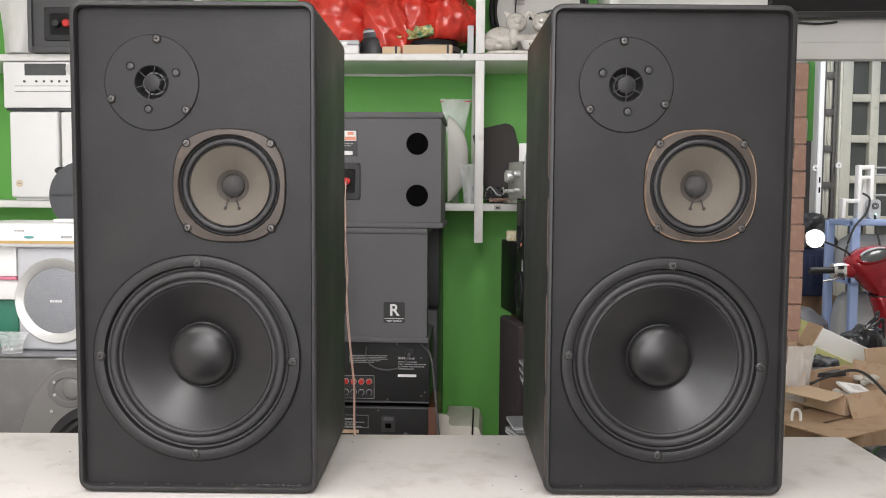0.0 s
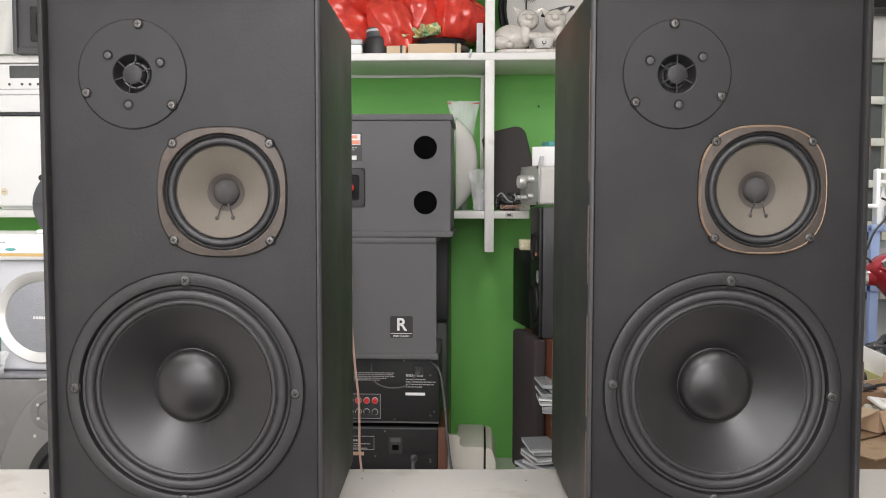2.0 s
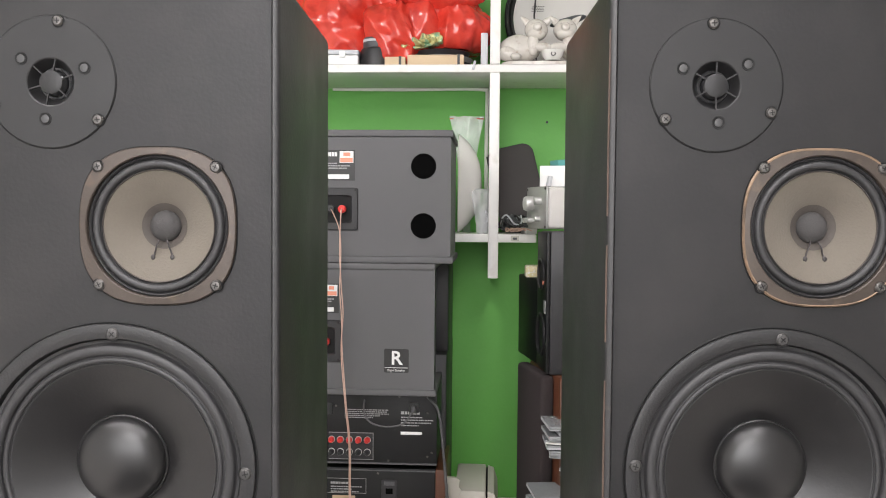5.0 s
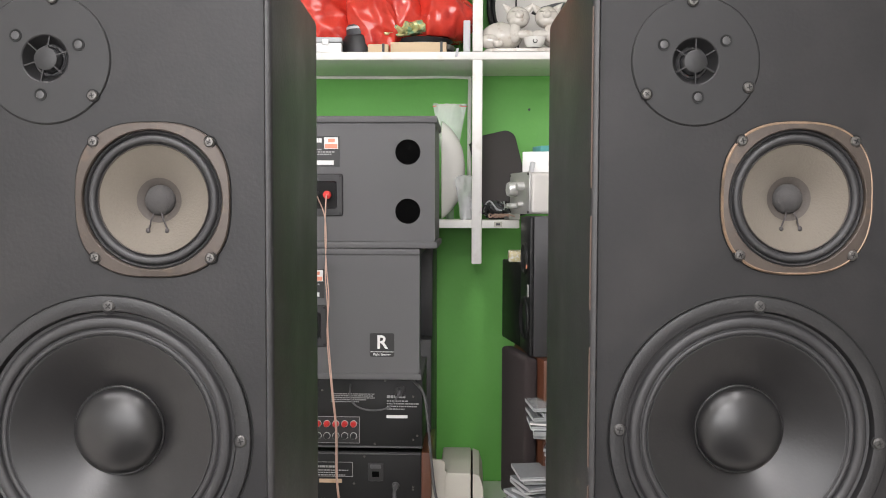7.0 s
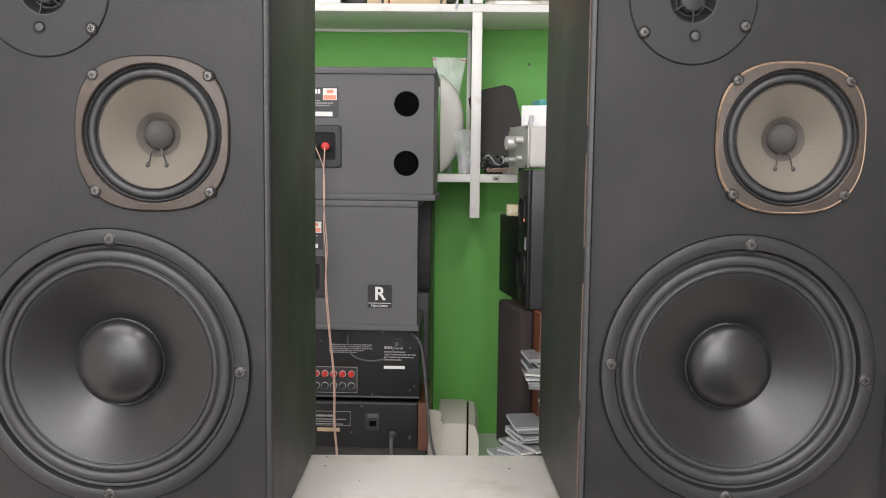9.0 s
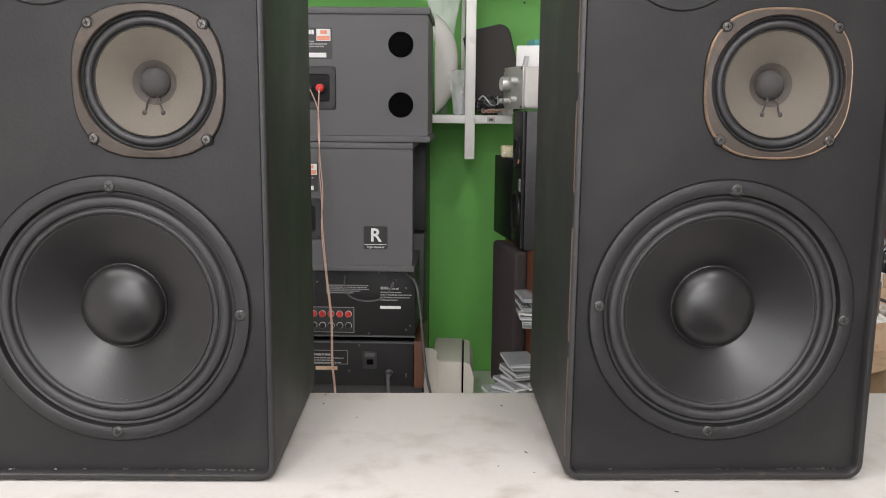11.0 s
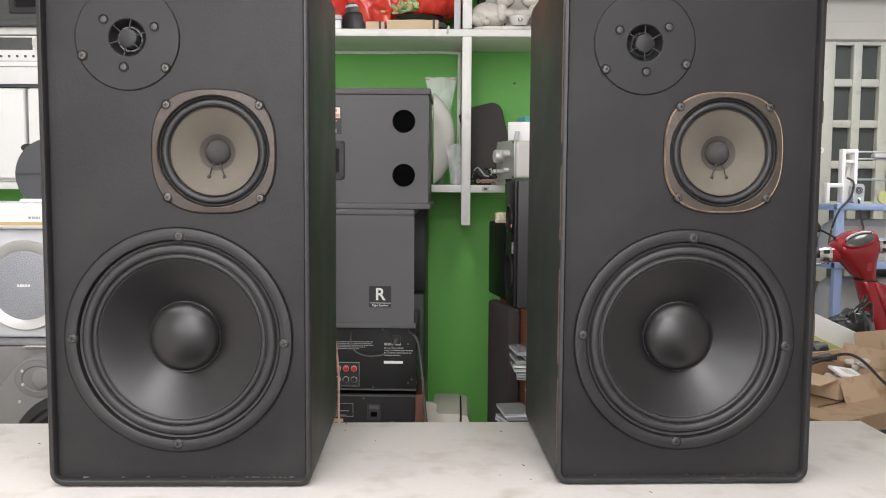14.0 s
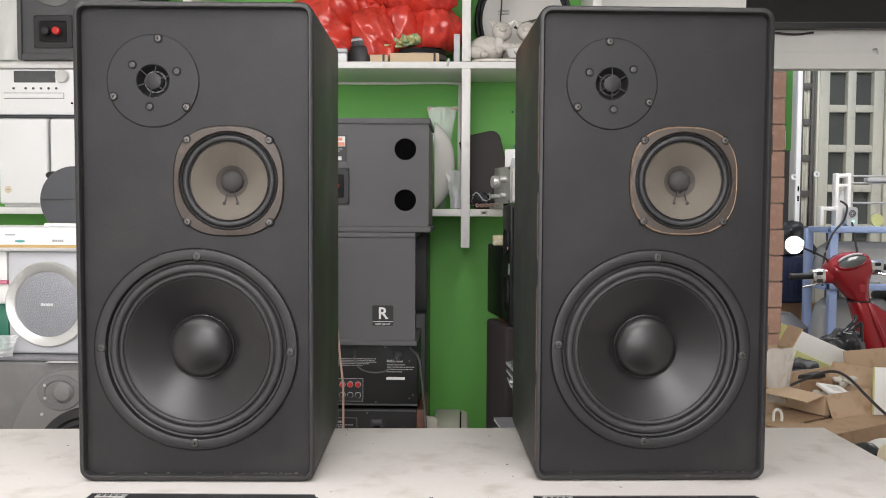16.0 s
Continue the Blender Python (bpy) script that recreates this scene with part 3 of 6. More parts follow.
    C = lambda r: [(r * x, r * y) for x, y in circ]
    S = lambda f: [(f * x, f * y) for x, y in pts]
    md = part("midrange", loft([(S(1.0), -0.002), (S(1.0), 0.002), (S(0.985), 0.0036), (C(0.0752), 0.0044), (C(0.0742), 0.0034), (C(0.0735), -0.002)], mm, False, False), BRONZE, sp, "rounded square bronze midrange frame", 25)
    if wear:
        part("bare_edge", loft([(S(1.001), 0.001), (S(1.002), 0.0024), (S(0.984), 0.0042), (S(0.972), 0.0039)], mm, False, False), GOLDEDGE, md, "edge rubbed down to bare brass", 40)
    part("cone_seam", lathe([(0.0592, -0.0006), (0.0586, 0.0003), (0.0578, -0.001)], mm, 72), NECK, md, "thin tan seam of the cone")
    # dark ring laid on the board draws the shadow round the frame
    part("frame_shadow_gap", loft([(S(1.016), 0.0002), (S(1.009), 0.0007), (S(1.0), 0.0002)], mm, False, False), GROOVE, md)
    sur = [(0.0738, -0.0005), (0.0718, 0.0012), (0.0705, 0.0), (0.0698, -0.002)]
    for k in range(9):
        a = math.pi * k / 8
        sur.append((0.065 + 0.0042 * math.cos(a), -0.0015 + 0.0042 * math.sin(a)))
    sur += [(0.06, -0.0022), (0.0588, -0.0012), (0.0575, -0.002)]
    part("surround", lathe(sur, mm, 72), CLOTH, md, "dark corrugated cloth surround")
    cone = [(0.0585 - 0.0433 * k / 10, -0.001 - 0.0235 * (k / 10) ** 1.15) for k in range(11)]
    part("cone", lathe(cone, mm, 72), PAPER, md, "tan paper cone")
    part("cone_neck", lathe([(0.0243, -0.0182), (0.0212, -0.0199), (0.0195, -0.0207), (0.0152, -0.0238)], mm, 48), NECK, md, "dark doped centre of the cone")
    capp = [(0.0172, -0.0245)] + [(0.0168 * math.cos(radians(9 * k)), -0.0235 + 0.011 * math.sin(radians(9 * k))) for k in range(10)] + [(0, -0.0125)]
    part("dust_cap", lathe(capp, mm, 48), FELT, md, "grey felt dust cap")
    for s in (-1, 1):
        a = tube([mm @ Vector((s * 0.004, -0.0145, -0.014)), mm @ Vector((s * 0.0065, -0.021, -0.012)), mm @ Vector((s * 0.0085, -0.0275, -0.0135)), mm @ Vector((s * 0.0105, -0.0335, -0.0125))], 0.0009)
        blob(0.0024, 0.0012, 0.003, mm @ Vector((s * 0.0103, -0.033, -0.0118)), 0, 1, 2, a)
        part("lead_wire", a, LEAD, md, "dark voice coil lead glued to the cone")
    for sx_ in (-1, 1):
        for sz_ in (-1, 1):
            screw(md, mx + sx_ * 0.0612, mz + sz_ * 0.0612, yb - 0.0034, 0.0056, 25 * sx_ + 40 * sz_)
    # tweeter
    tx, tz = -0.063 + tshift[0], 0.604 + tshift[1]
    tm = T(tx, yb, tz) @ FRONT
    tw = part("tweeter", lathe([(0.0685, -0.001), (0.0685, 0.0009), (0.0675, 0.0016), (0.0255, 0.0016), (0.0242, 0.0008), (0.022, -0.004), (0.0175, -0.0115)], tm, 72), PLATE, sp, "round black tweeter face plate")
    part("plate_groove", lathe([(0.0694, 0.0001), (0.0688, 0.0006), (0.0685, 0.0001)], tm, 72), GROOVE, tw)
    part("dome", lathe([(0.0178, -0.0114), (0.0165, -0.0104)] + [(0.0145 * math.cos(radians(10 * k)), -0.0104 + 0.0085 * math.sin(radians(10 * k))) for k in range(9)] + [(0, -0.0019)], tm, 40), DOME, tw, "small glossy black tweeter dome")
    part("phase_disc", lathe([(0.0116, -0.0006), (0.012, 0.0004), (0.0105, 0.001), (0.0, 0.0006)], tm, 40), PLATE, tw, "small flat disc held before the dome")
    for k in range(6):
        bm = box(0.0095, 0.0238, -0.0007, 0.0007, -0.0012, 0.0008, m=tm @ Matrix.Rotation(radians(60 * k + 18 + tturn), 4, "Z"))
        part("spoke", bm, PLATE, tw, "", 0)
    for k in range(3):
        a = radians(82 + 120 * k + tturn)
        screw(tw, tx + 0.0632 * math.cos(a), tz + 0.0632 * math.sin(a), yb - 0.0014, 0.0056, 50 * k)
        a = radians(142 + 120 * k + tturn)
        hm = T(tx + 0.0385 * math.cos(a), yb - 0.0016, tz + 0.0385 * math.sin(a)) @ FRONT
        # no depth here: the hole's shade is put into the ring's colour
        hole = part("plate_hole", lathe([(0.0068, 0.0002), (0.0064, 0.0007), (0.0058, 0.0005), (0.0046, 0.0003), (0.0044, 0.0002)], hm, 20), GROOVE, tw, "small plate hole, a dark ring for its shade")
        part("rivet", lathe([(0.0045, 0.0002), (0.0042, 0.0009), (0.003, 0.0012), (0.0, 0.0011)], hm, 16), HOLEPIN, hole, "dull grey rivet in the hole")
    return sp


loudspeaker(pose(-0.384, 1.176, 0.9005, rz=2.0), -1.2, 0, "tall black three-way loudspeaker with tan midrange cone on the table", mshift=(0.0007, -0.0015))
loudspeaker(pose(0.3065, 1.211, 0.9005, rz=3.0), -3.2, 12, "tall black three-way loudspeaker with worn bronze midrange ring on the table", True, (-0.0016, 0.0026), (-0.0022, 0.0015), (0.0016, 0.0008))


def grille(m, label):
    g = thing("speaker_grille", label, "speaker grille", m, "removed grilles on the table")
    pts = [(-0.163, -0.68), (0.163, -0.68), (0.163, -0.018), (0.15, 0.0), (-0.163, 0.0)]
    bm = loft([(pts, 0.0), (pts, 0.014), ([(x * 0.985, y * 0.995 - 0.002) for x, y in pts], 0.018)])
    part("foam_panel", bm, FOAM, g, "black open-cell grille panel", 0)
    t = bmesh.new()
    for k in range(78):
        x = -0.16 + k * 0.004
        box(x - 0.0011, x + 0.0011, -0.002, 0.0022, 0.011, 0.0178, 0, bm=t)
    part("serrated_edge", t, FOAM, g, "serrated cut edge", 0)
    part("badge", box(-0.15, -0.108, -0.018, -0.006, 0.0182, 0.0195, 0.0006), SILVER, g, "small silver maker's badge")
    b = bmesh.new()
    for k in range(4):
        box(-0.144 + 0.008 * k, -0.139 + 0.008 * k, -0.0145, -0.009, 0.0195, 0.0199, bm=b)
    part("badge_mark", b, DKGREY, g, "", 0)
    return g


grille(pose(-0.336, 1.074, 0.9005, rz=1.6), "black foam speaker grille lying on the white table")
grille(pose(0.2785, 1.092, 0.9005, rz=2.6), "black foam speaker grille with cut corner lying on the table")

# ---- stack of equipment against the wall ----
_rt = random.Random(3)


def terminal_cup(parent, x, z, y, w, h, posts=True, k=1.0):
    """A recessed connector cup on a face that looks to -y."""
    m = T(x, y, z) @ FRONT
    o, i_ = rrect(w, h, 0.006, 3), rrect(w * 0.72, h * 0.66, 0.008, 3)
    cup = part("terminal_cup", loft([(o, 0), (o, 0.003), (rrect(w - 0.004, h - 0.004, 0.005, 3), 0.005), (i_, 0.005), (rrect(w * 0.66, h * 0.58, 0.008, 3), 0.0005)], m, False, True), BLACKP, parent, "black recessed connector cup")
    for sx_ in (-1, 1):
        for sz_ in (-1, 1):
            part("cup_screw", cyl(0.0032, 0.004, 0.0065, m @ T(sx_ * (w / 2 - 0.007), sz_ * (h / 2 - 0.007), 0), 12), BLACKM, cup)
    # flat dark plate paints the shade of the hollow
    part("recess_shade", loft([(rrect(w * 0.68, h * 0.6, 0.008, 3), 0.0008), (rrect(w * 0.66, h * 0.58, 0.008, 3), 0.0014)], m), GROOVE, cup, "flat dark plate for the shade in the cup", 0)
    if posts:
        for s, c in ((1, REDP), (-1, BLACKP)):
            part("binding_post", lathe([(r * k, z * k) for r, z in ((0.006, 0), (0.007, 0.004), (0.0085, 0.006), (0.0085, 0.016), (0.005, 0.018), (0, 0.018))], m @ T(s * 0.012 * k, 0.0, 0), 14), c, cup, "red binding post" if s > 0 else "black binding post")
    return cup


def rear_label(parent, x, z, y, w, h):
    lab = part("rear_label", box(x, x + w, y - 0.0008, y, z - h, z), LABELK, parent, "black printed rating label", 0)
    part("white_patch", box(x + w * 0.52, x + w - 0.004, y - 0.0016, y - 0.0009, z - h * 0.42, z - 0.003), PRINT, lab, "white patch", 0)
    part("orange_mark", box(x + w * 0.64, x + w - 0.013, y - 0.0021, y - 0.0017, z - h * 0.2, z - 0.007), ORANGE, lab, "orange maker's mark", 0)
    part("orange_mark", box(x + w * 0.54, x + w - 0.006, y - 0.0021, y - 0.0017, z - h * 0.4, z - h * 0.26), ORANGE, lab, "orange printed band", 0)
    bars("label_print", x + 0.004, z - h * 0.07, [w * 0.42], y - 0.0009, PRINT, lab, _rt, h=h * 0.14)
    bars("label_print", x + 0.004, z - h * 0.42, [w * 0.4, w * 0.8, w * 0.7], y - 0.0009, PRINTG, lab, _rt, h=0.0035, gap=0.003)
    part("barcode_patch", box(x + 0.006, x + w * 0.82, y - 0.0016, y - 0.0009, z - h * 0.95, z - h * 0.8), PRINT, lab, "", 0)


FY = 2.6
ls = thing("karaoke_speaker", "charcoal vinyl cabinet speaker lying on its side, ports to the room", "loudspeaker", group="stacked charcoal speakers")
_body = loft([(rrect(0.62, 0.325, 0.004, 2), 0.0), (rrect(0.62, 0.325, 0.004, 2), -0.32)], T(-0.4075, FY, 1.4205) @ FRONT)
part("body", _body, GREYBOX, ls, "textured charcoal vinyl body", 20)
part("top_cap", box(-0.724, -0.092, FY - 0.006, FY + 0.324, 1.5835, 1.602, 0.003), GREYBOX, ls)
part("bottom_cap", box(-0.724, -0.09, FY - 0.006, FY + 0.324, 1.2395, 1.2575, 0.003), GREYBOX, ls)
for z_ in (1.504, 1.342):
    pm = T(-0.172, FY - 0.001, z_) @ FRONT
    # flat disc, its black stands in for the unlit depth of the port
    part("bass_port", lathe([(0.0345, 0.0), (0.034, 0.0012), (0.0325, 0.0005), (0.0322, 0.0), (0.0, 0.0002)], pm, 48), DARKHOLE, ls, "round bass port, its dark depth painted on a flat disc")
terminal_cup(ls, -0.408, 1.386, FY, 0.114, 0.116, True, 1.3)
rear_label(ls, -0.448, 1.547, FY, 0.088, 0.083)

lo = thing("karaoke_speaker", "charcoal vinyl cabinet speaker with letter sticker under another speaker", "loudspeaker", group="stacked charcoal speakers")
_body = loft([(rrect(0.6, 0.33, 0.004, 2), 0.0), (rrect(0.57, 0.33, 0.004, 2), -0.3)], T(-0.439, FY, 1.0565) @ FRONT)
part("body", _body, GREYBOX, lo, "textured charcoal vinyl body", 20)
part("top_cap", box(-0.744, -0.138, FY - 0.005, FY + 0.3, 1.2215, 1.2388, 0.003), GREYBOX, lo)
part("bottom_cap", box(-0.746, -0.133, FY - 0.006, FY + 0.3, 0.8745, 0.8915, 0.003), GREYBOX, lo)
part("letter_sticker", loft([(rrect(0.068, 0.066, 0.005, 3), 0), (rrect(0.068, 0.066, 0.005, 3), 0.0008)], T(-0.243, FY, 0.971) @ FRONT), LABELK, lo, "black square sticker", 0)
letters("letter", "R", 0.052, T(-0.243, FY - 0.0012, 0.977) @ FRONT, PRINT, lo, "large white letter R")
part("sticker_rule", box(-0.275, -0.211, FY - 0.0014, FY - 0.0009, 0.951, 0.9525), PRINT, lo, "", 0)
letters("sticker_caption", "Right Speaker", 0.0088, T(-0.243, FY - 0.0012, 0.9445) @ FRONT, PRINT, lo, "small white caption")
rear_label(lo, -0.48, 1.181, FY, 0.077, 0.081)
terminal_cup(lo, -0.452, 1.023, FY, 0.112, 0.116, True, 1.3)
solo("corner_box", box(-0.22, -0.118, 2.87, 3.27, 0.3705, 0.945, 0.004), BLACKP, "black plastic case standing behind the stack", "case")

solo("rear_cabinet", box(-0.5, -0.117, 2.93, 3.22, 0.9455, 1.232, 0.005), BLACKP, "black cabinet standing behind the charcoal speakers", "cabinet")
AY = 2.655
amp = thing("stereo_amplifier", "black stereo amplifier seen from its back panel", "amplifier")
part("chassis", box(-0.568, -0.133, AY, AY + 0.26, 0.664, 0.869, 0.003), BLACKM, amp)
part("bottom_flange", box(-0.568, -0.133, AY - 0.004, AY + 0.02, 0.6665, 0.6715, 0.001), GCABLE, amp)
for x_ in (-0.54, -0.16):
    part("foot", cyl(0.018, 0.6545, 0.6645, T(x_, AY + 0.06, 0)), RUBBER, amp)
    part("foot", cyl(0.018, 0.6545, 0.6645, T(x_, AY + 0.22, 0)), RUBBER, amp)
pb = part("terminal_panel", box(-0.44, -0.315, AY - 0.002, AY, 0.68, 0.754), BLACKP, amp, "speaker terminal panel with white outline", 0)
fr = bmesh.new()
for x0, x1, z0, z1 in ((-0.44, -0.313, 0.754, 0.7553), (-0.44, -0.313, 0.6787, 0.68), (-0.3143, -0.313, 0.68, 0.754)):
    box(x0, x1, AY - 0.0026, AY - 0.0005, z0, z1, bm=fr)
part("outline", fr, PRINTG, pb, "", 0)
for k in range(5):
    for z_, c in ((0.735, REDP), (0.7, BLACKP)):
        pm = T(-0.432 + 0.0255 * k, AY - 0.002, z_) @ FRONT
        post = part("binding_post", lathe([(0.0085, 0), (0.0088, 0.004), (0.007, 0.006), (0.0075, 0.014), (0.006, 0.017), (0.003, 0.0175), (0.003, 0.013), (0, 0.013)], pm, 16), c, pb, "red screw terminal" if c is REDP else "black screw terminal")
        part("post_collar", lathe([(0.01, 0.0), (0.01, 0.002), (0.008, 0.0025)], pm, 16), SILVER, post)
part("mains_inlet", box(-0.213, -0.183, AY - 0.005, AY, 0.815, 0.845, 0.003), BLACKP, amp, "black mains inlet")
part("grommet", blob(0.008, 0.01, 0.012, (-0.198, AY - 0.008, 0.827), 0, 1, 2), GCABLE, amp)
bars("maker_mark", -0.235, 0.818, [0.055], AY - 0.0005, PRINTG, amp, _rt, h=0.008)
bars("rating_print", -0.235, 0.803, [0.06, 0.092, 0.085, 0.05], AY - 0.0005, PRINTG, amp, _rt, h=0.0032, gap=0.0045)
bars("warning_print", -0.395, 0.822, [0.125, 0.12, 0.125, 0.1, 0.08], AY - 0.0005, PRINTG, amp, _rt, h=0.0028, gap=0.0028)
part("serial_sticker", box(-0.236, -0.176, AY - 0.0009, AY, 0.752, 0.7605), PRINT, amp, "white serial sticker", 0)
part("socket_block", box(-0.47, -0.43, AY - 0.003, AY, 0.805, 0.84, 0.002), BLACKP, amp)
for x_, z_ in ((-0.15, 0.85), (-0.16, 0.69), (-0.148, 0.702), (-0.27, 0.677), (-0.42, 0.83), (-0.24, 0.86), (-0.16, 0.815)):
    part("case_screw", lathe([(0.0035, 0), (0.003, 0.0014), (0, 0.002)], T(x_, AY, z_) @ FRONT, 12), SCREW, amp)
part("captive_cord", tube([(-0.338, AY - 0.004, 0.85), (-0.337, AY - 0.02, 0.815), (-0.315, AY - 0.028, 0.79), (-0.27, AY - 0.026, 0.78), (-0.225, AY - 0.022, 0.79), (-0.2, AY - 0.016, 0.824)], 0.0024), GCABLE, amp, "thin grey mains cord looping over the back")

tun = thing("tuner", "black hi-fi tuner with wooden side panel under the amplifier", "tuner")
part("chassis", box(-0.56, -0.137, AY + 0.003, AY + 0.25, 0.515, 0.6535, 0.003), BLACKM, tun)
part("side_panel", box(-0.1365, -0.108, AY - 0.003, AY + 0.26, 0.512, 0.6543, 0.003), WOODV, tun, "red-brown wooden side panel")
part("lid_lip", box(-0.56, -0.137, AY - 0.001, AY + 0.02, 0.646, 0.65, 0.001), GCABLE, tun)
part("mains_outlet", box(-0.289, -0.245, AY - 0.003, AY + 0.003, 0.569, 0.622, 0.003), BLACKP, tun, "black switched mains outlet")
part("outlet_rocker", box(-0.282, -0.252, AY - 0.006, AY - 0.003, 0.607, 0.618, 0.001), GCABLE, tun)
part("outlet_rocker", box(-0.277, -0.257, AY - 0.0045, AY - 0.003, 0.582, 0.598, 0.001), DARKHOLE, tun)
bars("maker_mark", -0.435, 0.612, [0.05], AY + 0.0025, PRINTG, tun, _rt, h=0.006)
bars("rating_print", -0.435, 0.6, [0.09, 0.06, 0.08], AY + 0.0025, PRINTG, tun, _rt, h=0.003, gap=0.004)
fr = bmesh.new()
for x0, x1, z0, z1 in ((-0.45, -0.333, 0.6215, 0.6225), (-0.45, -0.333, 0.58, 0.581), (-0.3345, -0.3335, 0.581, 0.6215), (-0.38, -0.379, 0.581, 0.6215)):
    box(x0, x1, AY + 0.0018, AY + 0.0028, z0, z1, bm=fr)
part("outline", fr, PRINTG, tun, "", 0)
part("paper_tag", box(-0.43, -0.365, AY + 0.002, AY + 0.0032, 0.562, 0.573), CARD, tun, "brown paper tag", 0)
part("cord_gland", lathe([(0.011, 0), (0.011, 0.006), (0.007, 0.01), (0.006, 0.03), (0, 0.03)], T(-0.21, AY + 0.003, 0.556) @ FRONT, 16), GCABLE, tun, "grey cord gland")
part("mains_cord", tube([(-0.21, AY - 0.02, 0.556), (-0.209, AY - 0.05, 0.55), (-0.207, AY - 0.06, 0.5), (-0.21, AY - 0.05, 0.42), (-0.2, AY - 0.06, 0.375)], 0.0052), CABGREY, tun, "grey mains cord hanging down")
for x_, z_ in ((-0.3, 0.639), (-0.33, 0.56), (-0.16, 0.552), (-0.16, 0.545)):
    part("case_screw", lathe([(0.0035, 0), (0.003, 0.0014), (0, 0.002)], T(x_, AY + 0.003, z_) @ FRONT, 12), SCREW, tun)
solo("stand_block", box(-0.56, -0.115, AY + 0.02, AY + 0.25, 0.3705, 0.5115, 0.003), BLACKP, "black wooden stand block under the tuner", "stand")
_w = tube([(-0.393, FY - 0.016, 1.386), (-0.392, FY - 0.035, 1.372), (-0.396, FY - 0.03, 1.27), (-0.391, FY - 0.028, 1.17), (-0.386, FY - 0.03, 1.1), (-0.391, FY - 0.03, 1.0), (-0.38, FY - 0.03, 0.86), (-0.37, FY - 0.02, 0.74), (-0.372, FY + 0.0, 0.6), (-0.368, FY + 0.02, 0.5), (-0.37, FY + 0.01, 0.372)], 0.0017)
_wire = thing("speaker_wire", "twin copper speaker wire hanging down the stacked equipment", "cable")
part("strand", _w, COPPER, _wire)
part("strand", tube([(-0.424, FY - 0.016, 1.386), (-0.412, FY - 0.04, 1.374), (-0.3965, FY - 0.034, 1.33), (-0.392, FY - 0.033, 1.27), (-0.395, FY - 0.032, 1.17), (-0.39, FY - 0.034, 1.1), (-0.387, FY - 0.034, 1.0), (-0.376, FY - 0.034, 0.86), (-0.366, FY - 0.024, 0.74), (-0.368, FY - 0.004, 0.6), (-0.364, FY + 0.016, 0.5), (-0.366, FY + 0.006, 0.372)], 0.0015), COPPER, _wire)
solo("mains_cable", tube([(-0.16, AY - 0.006, 0.862), (-0.13, AY - 0.02, 0.83), (-0.118, AY - 0.02, 0.76), (-0.108, AY - 0.02, 0.65), (-0.098, AY - 0.025, 0.56), (-0.083, AY - 0.03, 0.49), (-0.07, AY - 0.04, 0.376)], 0.0042), GCABLE, "thick dark power cord hanging beside the amplifier", "cable")

# beige plastic case, a cut board and the bench things
bz = thing("beige_case", "aged beige plastic equipment case standing on the bench", "case")
part("shell", box(-0.085, 0.006, 2.72, 2.99, 0.3705, 0.575, 0.006), BEIGE, bz)
_sl = loft([([(0.011, 0.3705), (0.042, 0.3705), (0.042, 0.53), (0.03, 0.567), (0.011, 0.574)], 0), ([(0.011, 0.3705), (0.042, 0.3705), (0.042, 0.53), (0.03, 0.567), (0.011, 0.574)], -0.26)], T(0, 2.72, 0) @ FRONT)
part("side_door", _sl, BEIGE, bz, "beige rounded side door", 20)
part("seam", box(0.006, 0.011, 2.727, 2.98, 0.3705, 0.567), DARKHOLE, bz, "", 0)
_cb = bmesh.new()
_pts = [(-0.11, 0.3705), (-0.072, 0.3705), (-0.07, 0.57), (-0.064, 0.577), (-0.072, 0.585), (-0.07, 0.605), (-0.078, 0.612), (-0.11, 0.616)]
loft([(_pts, 0), (_pts, -0.012)], T(0, 2.715, 0) @ FRONT, bm=_cb)
solo("torn_board", _cb, BEIGE, "torn beige board edge beside the stack", "board", smooth=0)

# ---- right of the stack: two old speakers and discs ----
bs = thing("black_speaker", "black wooden bookshelf speaker turned sideways on another speaker", "loudspeaker", pose(0.256, 2.69, 0.9395, rz=-84))
part("case", box(-0.08, 0.08, -0.09, 0.12, 0, 0.39, 0.004), BLACKP, bs)
part("front_board", box(-0.078, 0.078, -0.1, -0.0905, 0.003, 0.387, 0.002), BLACKM, bs)
for z_, r_ in ((0.1, 0.062), (0.27, 0.045)):
    part("driver_ring", lathe([(r_, 0), (r_, 0.004), (r_ * 0.9, 0.007), (r_ * 0.82, 0.002), (r_ * 0.35, -0.012), (0, -0.006)], T(0, -0.1, z_) @ FRONT, 40), BASKET, bs, "black driver with ring")
part("badge", box(0.04, 0.065, -0.1015, -0.1, 0.165, 0.2), PRINTG, bs, "", 0)
part("red_dot", cyl(0.008, 0, 0.004, T(0.035, -0.101, 0.25) @ FRONT, 14), ORANGE, bs)
bk = thing("flat_black_panel", "flat black speaker panel standing behind the bookshelf speaker", "loudspeaker")
bk.matrix_world = pose(0.184, 2.885, 0.9395, rz=-78)
part("panel", box(-0.11, 0.11, -0.06, 0.03, 0.0, 0.25, 0.006), BLACKM, bk)
solo("yellow_packet", box(0.115, 0.165, 2.8, 2.86, 1.19, 1.225, 0.006), PACKY, "small yellow printed packet on the black panel", "packet")
wsp = thing("wooden_speaker", "wooden cabinet speaker with dark brown cloth grille", "loudspeaker", pose(0.25, 2.738, 0.3705, rz=-76))
part("case", box(-0.12, 0.16, -0.09, 0.13, 0, 0.568, 0.004), WOODV, wsp, "red-brown wooden case")
